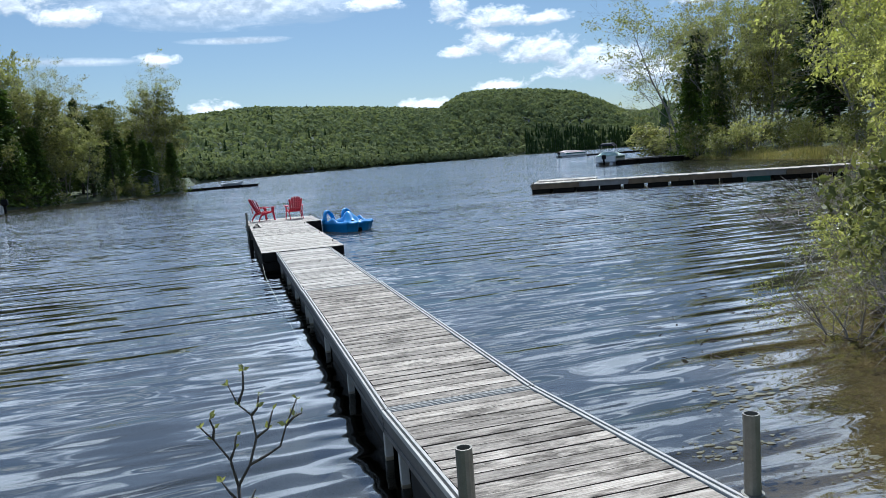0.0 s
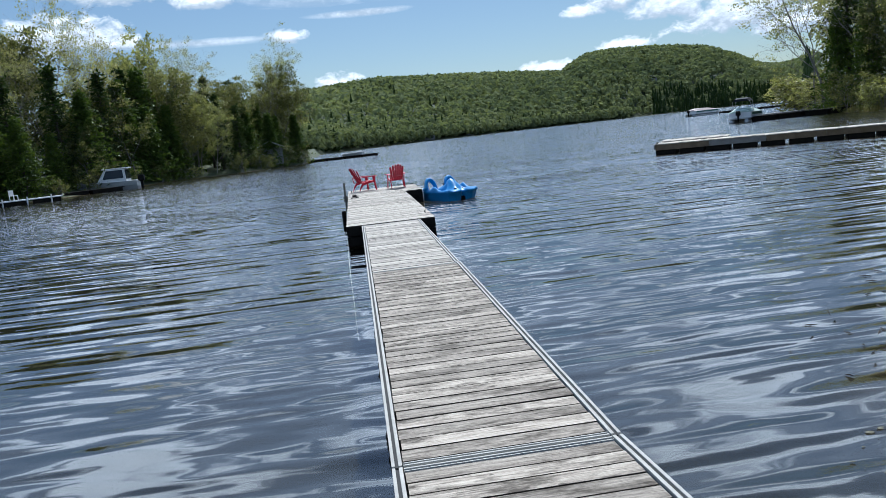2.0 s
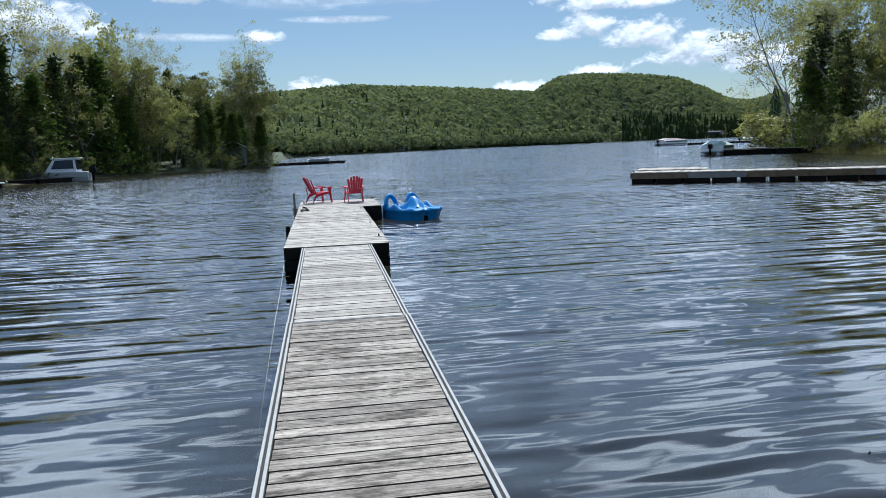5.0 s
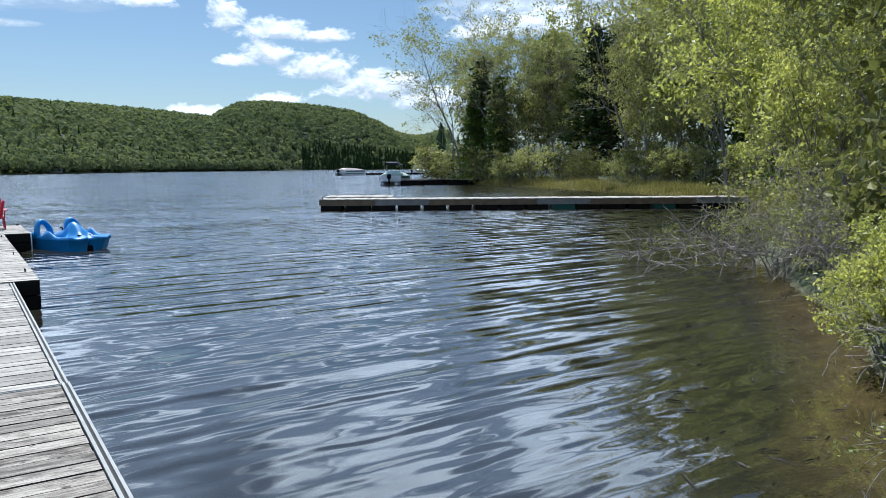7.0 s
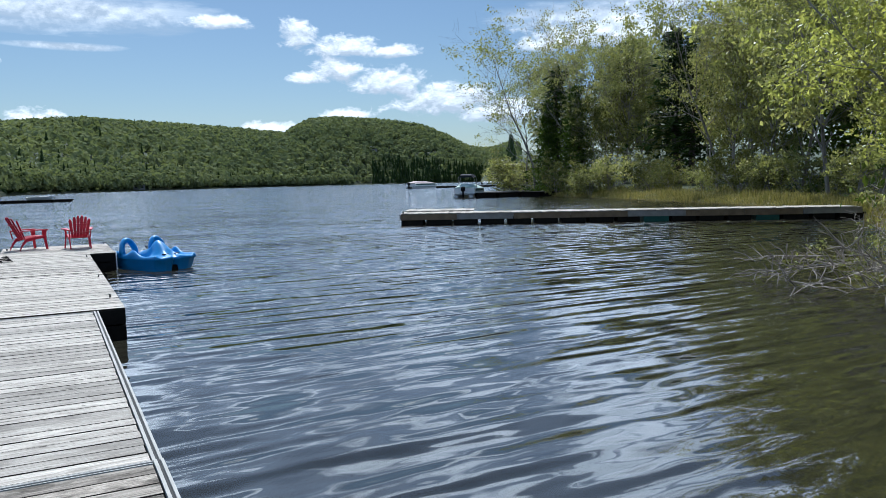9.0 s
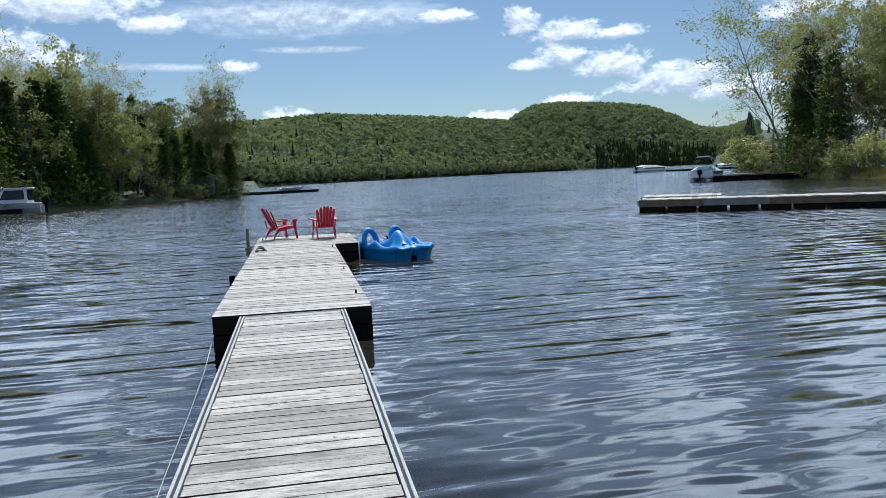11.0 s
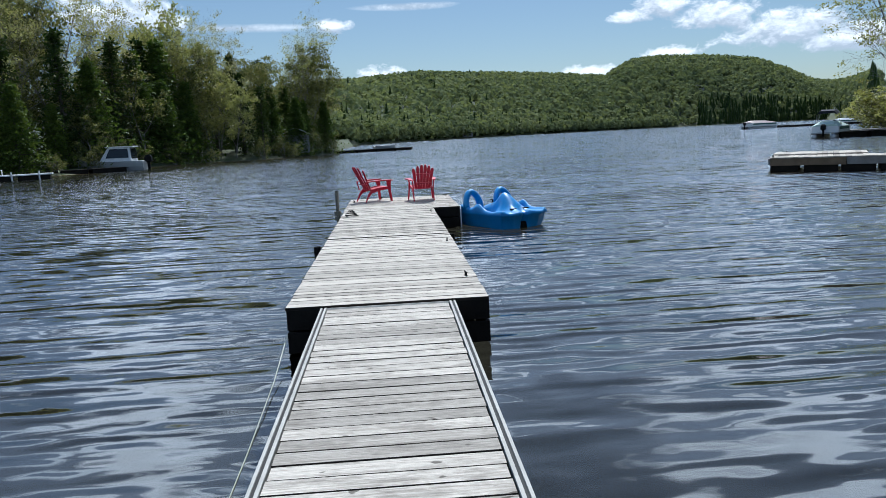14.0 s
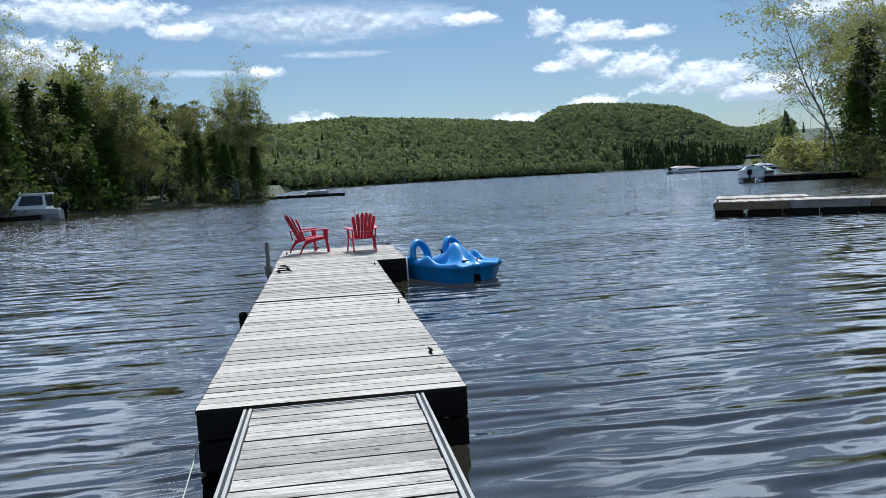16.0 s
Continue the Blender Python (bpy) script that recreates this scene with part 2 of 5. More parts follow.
def water_material():
    m, g, b, _ = material("lake_water")
    pos = g.add("ShaderNodeNewGeometry").outputs["Position"]
    b.inputs["Base Color"].default_value = (0.36, 0.31, 0.19, 1)
    b.inputs["Roughness"].default_value = 0.03
    b.inputs["IOR"].default_value = 1.52
    b.inputs["Transmission Weight"].default_value = 1.0
    # slopes of the surface: long smooth swell, hand-wide ripples, fine wind ripples; the wind rises away from the bank
    sep = g.add("ShaderNodeSeparateXYZ")
    g.put(sep.inputs[0], pos)
    gust = g.noise(g.scaled(pos, 0.03, 0.07, 1, 10), 1.0, 3, 0.6)
    open_water = g.math("DIVIDE", g.math("SUBTRACT", sep.outputs[1], 8.0), 24.0, clamp=True)
    wind = g.math("MULTIPLY", open_water, g.math("ADD", 0.35, gust))
    sx, sy = 0.0, 0.0
    for scale, turn, detail, still, windy in (((0.75, 2.9, 1), 8, 0.0, 0.21, 0.12), ((1.9, 6.6, 1), -5, 0.0, 0.12, 0.30), ((3.4, 11.5, 1), 6, 0.0, 0.02, 0.26)):
        n = g.add("ShaderNodeTexNoise")
        g.put(n.inputs["Vector"], g.scaled(pos, *scale, turn))
        n.inputs["Scale"].default_value, n.inputs["Detail"].default_value, n.inputs["Roughness"].default_value, n.inputs["Distortion"].default_value = 1.0, detail, 0.5, 0.35
        rgb = g.add("ShaderNodeSeparateColor")
        g.put(rgb.inputs[0], n.outputs["Color"])
        amount = g.math("ADD", still, g.math("MULTIPLY", wind, windy))
        sy = g.math("ADD", sy, g.math("MULTIPLY", g.math("SUBTRACT", rgb.outputs[1], 0.5), amount))
        sx = g.math("ADD", sx, g.math("MULTIPLY", g.math("SUBTRACT", rgb.outputs[0], 0.5), g.math("MULTIPLY", amount, 0.35)))
    # fine wind ripples, far out only
    fine = g.add("ShaderNodeTexNoise")
    g.put(fine.inputs["Vector"], g.scaled(pos, 3.2, 12.0, 1, 4))
    fine.inputs["Scale"].default_value, fine.inputs["Detail"].default_value = 1.0, 1.0
    far_out = g.math("MULTIPLY", g.math("DIVIDE", g.math("SUBTRACT", sep.outputs[1], 24.0), 26.0, clamp=True), g.math("ADD", 0.15, g.math("MULTIPLY", gust, 0.45)))
    sy = g.math("ADD", sy, g.math("MULTIPLY", g.math("SUBTRACT", fine.outputs["Fac"], 0.5), far_out))
    # trains of parallel ripples, stronger and weaker by patches
    patch = g.noise(g.scaled(pos, 0.10, 0.22, 1, 12), 1.0, 2, 0.5)
    for scale, turn, stretch, still, windy in ((0.52, 3, 0.2, 0.14, 0.14), (1.1, -6, 0.3, 0.11, 0.20)):
        w = g.add("ShaderNodeTexWave", wave_type="BANDS", bands_direction="Y", wave_profile="SIN")
        g.put(w.inputs["Vector"], g.scaled(pos, stretch, 1.0, 1, turn))
        for key, v in (("Scale", scale), ("Distortion", 5.5), ("Detail", 2.0), ("Detail Scale", 0.8), ("Detail Roughness", 0.5)):
            w.inputs[key].default_value = v
        amount = g.math("MULTIPLY", g.math("ADD", still, g.math("MULTIPLY", wind, windy)), g.ramp(patch, [(0.36, (0.15, 0.15, 0.15)), (0.62, (1, 1, 1))]))
        sy = g.math("ADD", sy, g.math("MULTIPLY", g.math("SUBTRACT", w.outputs["Fac"], 0.5), amount))
    # added tilt towards the bank, stronger farther out: the water mirrors higher, brighter sky
    sy = g.math("SUBTRACT", sy, g.math("ADD", 0.03, g.math("MULTIPLY", wind, 0.095)))
    flat = g.add("ShaderNodeCombineXYZ")
    g.put(flat.inputs[0], sx)
    g.put(flat.inputs[1], sy)
    flat.inputs[2].default_value = 1.0
    unit = g.add("ShaderNodeVectorMath", operation="NORMALIZE")
    g.put(unit.inputs[0], flat.outputs[0])
    g.put(b.inputs["Normal"], unit.outputs[0])
    return m


def ground_material():
    m, g, b, _ = material("bank_soil")
    pos = g.add("ShaderNodeNewGeometry").outputs["Position"]
    n1, n2, n3 = g.noise(pos, 0.35, 5, 0.6), g.noise(pos, 3.5, 5, 0.65), g.noise(pos, 30, 3, 0.6)
    sep = g.add("ShaderNodeSeparateXYZ")
    g.put(sep.inputs[0], pos)
    land = g.ramp(g.math("ADD", g.math("MULTIPLY", n1, 0.6), g.math("MULTIPLY", n2, 0.4)),
                  [(0.32, (0.06, 0.05, 0.03)), (0.5, (0.05, 0.065, 0.02)), (0.68, (0.10, 0.10, 0.035))])
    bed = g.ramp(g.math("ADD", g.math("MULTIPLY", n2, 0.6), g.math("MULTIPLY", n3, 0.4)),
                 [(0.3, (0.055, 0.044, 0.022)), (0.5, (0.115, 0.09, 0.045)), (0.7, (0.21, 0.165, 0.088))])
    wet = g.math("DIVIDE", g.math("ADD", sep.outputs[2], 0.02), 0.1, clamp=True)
    # light lost in deeper water is put into the bed's colour by height
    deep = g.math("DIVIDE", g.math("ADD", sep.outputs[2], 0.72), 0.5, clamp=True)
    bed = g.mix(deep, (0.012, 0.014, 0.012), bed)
    wooded = g.math("DIVIDE", g.math("SUBTRACT", sep.outputs[2], 2.0), 2.0, clamp=True)
    land = g.mix(wooded, land, g.ramp(n2, [(0.3, (0.028, 0.042, 0.018)), (0.7, (0.055, 0.072, 0.03))]))
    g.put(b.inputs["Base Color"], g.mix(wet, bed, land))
    b.inputs["Roughness"].default_value = 0.9
    bump(g, b, g.math("ADD", n2, g.math("MULTIPLY", n3, 0.3)), 0.7, 0.08)
    return m


WOOD = deck_wood("weathered_boards", (0.60, 0.54, 0.465), (0.165, 0.135, 0.11), 1.0)
WOOD_GREY = deck_wood("grey_boards", (0.66, 0.615, 0.55), (0.29, 0.26, 0.225), 0.5)
WOOD_PALE = deck_wood("sun_bleached_boards", (0.64, 0.595, 0.525), (0.35, 0.31, 0.265), 0.25)
BEAM = plain("near_black_timber", (0.014, 0.012, 0.010), 0.8, vary=0.4, scale=4, relief=0.01, gloss=0.12)
TIMBER = plain("brown_timber", (0.20, 0.14, 0.085), 0.75, vary=0.35, scale=3, relief=0.01)
TIMBER_GREY = plain("grey_timber", (0.27, 0.25, 0.23), 0.8, vary=0.3, scale=3, relief=0.01)
ALU = plain("dull_aluminium", (0.42, 0.40, 0.36), 0.8, vary=0.2, scale=5, gloss=0.12)
STEEL = plain("galvanised_pipe", (0.20, 0.19, 0.16), 0.55, metal=0.7, vary=0.3, scale=12)
BLACK = plain("black_float_plastic", (0.006, 0.006, 0.006), 0.6, vary=0.3, gloss=0.12)
GAP_SHADE = plain("gap_shade_edge", (0.028, 0.023, 0.018), 0.9, vary=0.4, scale=9, gloss=0.08)
ALU_DULL = plain("dark_aluminium", (0.11, 0.105, 0.095), 0.7, metal=0.2, vary=0.4, scale=7)
SLOT = plain("grey_rail_slot", (0.03, 0.029, 0.028), 0.7, vary=0.4, scale=9, gloss=0.2)
RUBBER = plain("black_rubber", (0.012, 0.012, 0.012), 0.8, vary=0.3, gloss=0.08)
RED = plain("red_moulded_plastic", (0.47, 0.010, 0.032), 0.5, vary=0.12, scale=3)
BLUE = plain("blue_moulded_plastic", (0.026, 0.23, 0.53), 0.36, vary=0.12, scale=2)
WHITE = plain("white_gelcoat", (0.78, 0.78, 0.76), 0.3, vary=0.06, scale=2)
GREYHULL = plain("grey_aluminium_hull", (0.45, 0.46, 0.47), 0.4, metal=0.4, vary=0.1, scale=2)
CANVAS = plain("dark_canvas", (0.02, 0.022, 0.028), 0.85, vary=0.3, scale=8)
MINT = plain("pale_green_canvas", (0.55, 0.66, 0.58), 0.8, vary=0.1, scale=3)
TAN = plain("tan_boat_cover", (0.55, 0.45, 0.40), 0.8, vary=0.1, scale=3)
TEAL = plain("dark_green_vinyl", (0.02, 0.10, 0.085), 0.4, vary=0.2)
ROPE = plain("mooring_rope", (0.42, 0.43, 0.34), 0.9, vary=0.25, scale=30)
WINDOW = plain("tinted_window", (0.02, 0.025, 0.03), 0.08, vary=0.1)
ROOF_WHITE = plain("white_metal_roof", (0.7, 0.7, 0.7), 0.4, vary=0.08)
SIDING = plain("grey_board_siding", (0.22, 0.22, 0.22), 0.8, vary=0.2)
BARK = bark_material("grey_bark", (0.09, 0.08, 0.07), (0.32, 0.29, 0.26))
BARK_DARK = bark_material("dark_bark", (0.03, 0.025, 0.02), (0.10, 0.08, 0.065))
TWIG = bark_material("bleached_twigs", (0.15, 0.125, 0.10), (0.44, 0.385, 0.33))
LEAF_SPRING = leaf_material("spring_leaves", [(0.10, 0.125, 0.05), (0.24, 0.27, 0.10), (0.42, 0.435, 0.19)], 0.5)
LEAF_BRIGHT = leaf_material("bright_young_leaves", [(0.17, 0.205, 0.065), (0.36, 0.40, 0.12), (0.56, 0.58, 0.23)], 0.55)
LEAF_OLIVE = leaf_material("olive_leaves", [(0.055, 0.072, 0.028), (0.125, 0.145, 0.055), (0.27, 0.28, 0.115)], 0.35)
LEAF_BUD = leaf_material("reddish_buds", [(0.20, 0.19, 0.09), (0.29, 0.29, 0.12), (0.36, 0.38, 0.14)], 0.45)
NEEDLE = leaf_material("dark_needles", [(0.016, 0.036, 0.012), (0.035, 0.062, 0.018), (0.065, 0.10, 0.025)], 0.2)
CEDAR = leaf_material("cedar_fronds", [(0.03, 0.06, 0.014), (0.065, 0.11, 0.022), (0.12, 0.17, 0.035)], 0.3)
# hill leaves paled and blued: the haze of distance is put into their colour
CANOPY = leaf_material("hazed_far_canopy", [(0.075, 0.105, 0.062), (0.145, 0.185, 0.095), (0.24, 0.28, 0.14)], 0.3, 0.012)
GRASS = leaf_material("bank_grass", [(0.10, 0.095, 0.038), (0.17, 0.175, 0.055), (0.36, 0.32, 0.15)], 0.4)
WEED = plain("pale_weed", (0.13, 0.12, 0.075), 0.8, vary=0.4, scale=9)
WATER = water_material()
GROUND = ground_material()


# ---- mesh helpers ----
def link_mesh(name, me, mat, parent=None, label=""):
    me.materials.append(mat)
    ob = new(name, me)
    ob.parent = parent
    return tagged(ob, label)


def part(name, bm, mat, parent=None, label="", smooth=False):
    """Links a bmesh as one mesh object under a thing or a part."""
    me = bpy.data.meshes.new(name)
    bmesh.ops.recalc_face_normals(bm, faces=bm.faces)
    for f in bm.faces:
        f.smooth = smooth
    bm.to_mesh(me)
    bm.free()
    return link_mesh(name, me, mat, parent, label)


def thing(name, m, label, category, group="", kind=""):
    ob = tagged(new(name), label, category, group, kind)
    ob.matrix_basis = m
    ob.empty_display_size = 0.2
    return ob


def box(bm, x0, x1, y0, y1, z0, z1, bevel=0.0, m=None):
    r = bmesh.ops.create_cube(bm, size=1, matrix=Matrix.Translation(((x0 + x1) / 2, (y0 + y1) / 2, (z0 + z1) / 2))
                              @ Matrix.Diagonal((x1 - x0, y1 - y0, z1 - z0, 1)))
    vs = r["verts"]
    if bevel:
        es = list({e for v in vs for e in v.link_edges})
        out = bmesh.ops.bevel(bm, geom=es, offset=bevel, segments=2, affect="EDGES", profile=0.6)
        vs = list({v for f in out["faces"] for v in f.verts} | {v for v in vs if v.is_valid})
    if m is not None:
        bmesh.ops.transform(bm, matrix=m, verts=vs)
    return vs


def tube(bm, points, radii, sides=6, caps=True):
    """A tube through points; radii one or one a point."""
    pts = [Vector(p) for p in points]
    if not isinstance(radii, (list, tuple)):
        radii = [radii] * len(pts)
    rings = []
    side = None
    for i, p in enumerate(pts):
        d = (pts[min(i + 1, len(pts) - 1)] - pts[max(i - 1, 0)]).normalized()
        if side is None:
            side = d.orthogonal().normalized()
        side = (side - d * side.dot(d)).normalized()
        up = d.cross(side)
        rings.append([bm.verts.new(p + (side * math.cos(a) + up * math.sin(a)) * radii[i])
                      for a in (2 * math.pi * k / sides for k in range(sides))])
    for r0, r1 in zip(rings, rings[1:]):
        for k in range(sides):
            bm.faces.new((r0[k], r0[(k + 1) % sides], r1[(k + 1) % sides], r1[k]))
    if caps:
        bm.faces.new(rings[0][::-1])
        bm.faces.new(rings[-1])


def loft(bm, rings, closed=True, caps=True):
    vs = [[bm.verts.new(p) for p in r] for r in rings]
    n = len(vs[0])
    for a, b in zip(vs, vs[1:]):
        for k in range(n if closed else n - 1):
            bm.faces.new((a[k], a[(k + 1) % n], b[(k + 1) % n], b[k]))
    if caps and closed:
        bm.faces.new(vs[0][::-1])
        bm.faces.new(vs[-1])
    return vs


def np_mesh(name, verts, faces, smooth=False):
    """A mesh from numpy arrays; faces all of one size."""
    me = bpy.data.meshes.new(name)
    n, k = faces.shape
    me.vertices.add(len(verts))
    me.vertices.foreach_set("co", np.ascontiguousarray(verts, np.float32).ravel())
    me.loops.add(n * k)
    me.loops.foreach_set("vertex_index", np.ascontiguousarray(faces, np.int32).ravel())
    me.polygons.add(n)
    me.polygons.foreach_set("loop_start", np.arange(0, n * k, k, dtype=np.int32))
    me.polygons.foreach_set("use_smooth", np.full(n, smooth, bool))
    me.update(calc_edges=True)
    return me


# ---- ground and water: one sheet of ground, lake bed and hills round the bay ----
CX, CY = 0.0, 8.0
# the shore round the bay, seen from its middle: azimuth and distance
SHORE_AZ = [-180, -150, -127, -97, -61, -40, -33, -27, -21, -13.5, -9, -5, -3.4, -2.6, 5, 11.6, 18, 25, 31.0, 33.6, 35.5, 39.6, 44, 51, 57, 61, 63, 68, 80, 102, 125, 150, 180]
SHORE_R = [4.2, 5.2, 12, 25, 45, 58, 70, 74, 78, 97, 98, 110, 116, 265, 365, 475, 600, 740, 800, 100, 90, 76, 66, 53, 43, 26, 15.5, 12.0, 7.4, 5.4, 5.9, 5.7, 4.2]


def shore(az):
    return np.interp(az, SHORE_AZ, SHORE_R)


def hill_el(az):
    """Elevation in degrees of the wooded skyline: the long ridge behind, and the nearer knoll."""
    ridge = np.interp(az, [-60, -30, -14, -3.3, 2, 8, 12.5, 16.3, 24, 60], [2.5, 2.6, 3.0, 3.8, 4.39, 4.27, 4.08, 3.8, 2.4, 2.4])
    knoll = np.interp(az, [7, 9, 12, 15.5, 17, 18.2, 20, 22.6, 24.5, 26.4, 28.2, 30, 33, 36, 50, 70],
                      [0.0, 0.8, 2.1, 3.4, 4.35, 4.88, 5.0, 4.9, 4.72, 4.47, 3.7, 2.8, 2.5, 2.3, 2.2, 2.0])
    return ridge, knoll


def ground_height(x, y):
    x, y = np.asarray(x, float), np.asarray(y, float)
    dx, dy = x - CX, y - CY
    r, az = np.hypot(dx, dy), np.degrees(np.arctan2(dx, dy))
    d = r - shore(az)
    bed = -np.minimum(2.4, 0.06 + 0.24 * -d) * (d < 0)
    rim = np.minimum(d, 40)
    land = (0.28 * (1 - np.exp(-np.maximum(d, 0) / 1.2)) + 0.045 * np.maximum(rim, 0)) * (d >= 0)
    far = np.clip((np.abs(az) < 75) * 1.0, 0, 1)
    ridge, knoll = hill_el(az)
    sh = np.maximum(shore(az), 240)

    def rise(el, r0, r1):
        s = np.clip((r - r0) / (r1 - r0), 0, 1)
        return np.maximum(0, np.tan(np.radians(np.maximum(el - 0.72, 0))) * r1 + 1.5) * s * (2 - s)

    up = np.maximum(rise(ridge, sh + 15, sh * 0.45 + 760), rise(knoll, sh + 15, sh + 330)) * far
    up = np.where(r > 1300, np.maximum(up * 0.6, 0), up)
    return np.where(d < 0, bed, land + up)


def polar_sheet(az, radii):
    a, r = np.meshgrid(np.radians(az), radii)
    return CX + r * np.sin(a), CY + r * np.cos(a)


def grid_faces(rows, cols):
    i = np.arange((rows - 1) * cols).reshape(rows - 1, cols)
    j = np.roll(i, -1, axis=1)
    return np.stack([i, j, j + cols, i + cols], -1).reshape(-1, 4)


def build_ground():
    az = np.arange(-180, 180, 0.75)
    radii = np.concatenate([[0.01], np.geomspace(1.5, 4200, 190)])
    x, y = polar_sheet(az, radii)
    z = ground_height(x, y)
    bumpy = np.array([noise.noise((px * 0.9, py * 0.9, 0)) for px, py in zip(x.ravel(), y.ravel())]).reshape(x.shape)
    z = z + bumpy * np.where(z > 0.12, 0.10, 0.03)
    me = np_mesh("ground", np.stack([x, y, z], -1).reshape(-1, 3), grid_faces(*x.shape), True)
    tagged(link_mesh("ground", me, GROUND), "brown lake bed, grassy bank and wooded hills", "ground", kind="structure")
    radii = np.concatenate([[0.01], np.geomspace(2, 4200, 90)])
    x, y = polar_sheet(np.arange(-180, 180, 1.5), radii)
    me = np_mesh("water", np.stack([x, y, x * 0], -1).reshape(-1, 3), grid_faces(*x.shape), True)
    ob = tagged(link_mesh("water", me, WATER), "rippled blue lake water, brown and clear near the bank", "lake", kind="structure")
    ob.visible_shadow = False


build_ground()


# ---- the dock ----
DECK = 0.45                       # deck height over the water
NARROW, WIDE = 0.61, 0.915        # half widths
PITCH = 0.1475
SECTIONS = [(-0.36, 5.58), (5.60, 11.56), (11.58, 17.45)]


def pipe(name, x, y, z0, z1, r, label, lean=0.0, mat=None):
    """An open-topped steel pipe with a collar, driven into the lake bed."""
    ob = thing(name, pose(x, y, 0, lean, 0, 0), label, "pipe")
    bm = bmesh.new()
    n = 14
    ring = lambda rad, z: [(rad * math.cos(2 * math.pi * k / n), rad * math.sin(2 * math.pi * k / n), z) for k in range(n)]
    loft(bm, [ring(r, z0), ring(r, z1), ring(r * 0.82, z1), ring(r * 0.82, z1 - 0.12)], caps=False)
    part("shaft", bm, mat or STEEL, ob, smooth=False)
    return ob


def collar(ob, z, r, side):
    bm = bmesh.new()
    n = 14
    ring = lambda rad, zz: [(rad * math.cos(2 * math.pi * k / n), rad * math.sin(2 * math.pi * k / n), zz) for k in range(n)]
    loft(bm, [ring(r * 1.05, z - 0.06), ring(r * 1.4, z - 0.06), ring(r * 1.4, z + 0.02), ring(r * 1.05, z + 0.02)], caps=False)
    box(bm, *sorted((0, side * 0.07)), -0.03, 0.03, z - 0.06, z + 0.01, 0.004)
    part("collar", bm, STEEL, ob)


def narrow_section(y0, y1):
    ob = thing("dock_section", pose(0, 0, 0), "weathered grey board dock section in an aluminium frame", "dock", "walkway sections of the dock")
    for side in (-1, 1):
        # extruded rail: outer lip, dark slot, inner lip
        for x0, x1, name in ((0.592, 0.61, "outer_lip"), (0.554, 0.574, "inner_lip")):
            bm = bmesh.new()
            box(bm, *sorted((side * x0, side * x1)), y0, y1, DECK - 0.03, DECK + 0.008, 0.003)
            part(name, bm, ALU, ob)
        bm = bmesh.new()
        box(bm, *sorted((side * 0.5745, side * 0.5915)), y0, y1, DECK - 0.03, DECK - 0.003)
        part("slot", bm, SLOT, ob, "dark rail slot")
        # side rails in a darker aluminium than the lips
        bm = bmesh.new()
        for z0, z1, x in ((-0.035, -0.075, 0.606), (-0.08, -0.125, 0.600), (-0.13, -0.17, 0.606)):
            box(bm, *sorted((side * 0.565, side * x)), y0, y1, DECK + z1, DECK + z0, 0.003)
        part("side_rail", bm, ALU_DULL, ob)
    for y, s in ((y0, 1), (y1, -1)):
        bm = bmesh.new()
        box(bm, -0.55, 0.55, *sorted((y + s * 0.004, y + s * 0.018)), DECK - 0.17, DECK + 0.004, 0.003)
        box(bm, -0.55, 0.55, *sorted((y + s * 0.036, y + s * 0.046)), DECK - 0.1, DECK + 0.002, 0.002)
        part("end_rail", bm, ALU, ob)
        bm = bmesh.new()
        box(bm, -0.55, 0.55, *sorted((y + s * 0.0185, y + s * 0.0355)), DECK - 0.05, DECK - 0.004)
        part("end_slot", bm, SLOT, ob, "dark rail slot")
    for k in range(3):
        y = y0 + (k + 0.5) * (y1 - y0) / 3
        bm = bmesh.new()
        box(bm, -0.52, 0.52, y - 0.62, y + 0.62, -0.22, DECK - 0.18, 0.05)
        part("float", bm, BLACK, ob, "black plastic float")
    for k in range(4):
        y = y0 + 0.25 + k * (y1 - y0 - 0.5) / 3
        bm = bmesh.new()
        box(bm, -0.56, -0.5, y - 0.03, y + 0.03, -0.1, DECK - 0.17, 0.004)
        box(bm, 0.5, 0.56, y - 0.03, y + 0.03, -0.1, DECK - 0.17, 0.004)
        box(bm, -0.5, 0.5, y - 0.02, y + 0.02, DECK - 0.17, DECK - 0.05)
        part("cross_brace", bm, ALU, ob)
    return ob


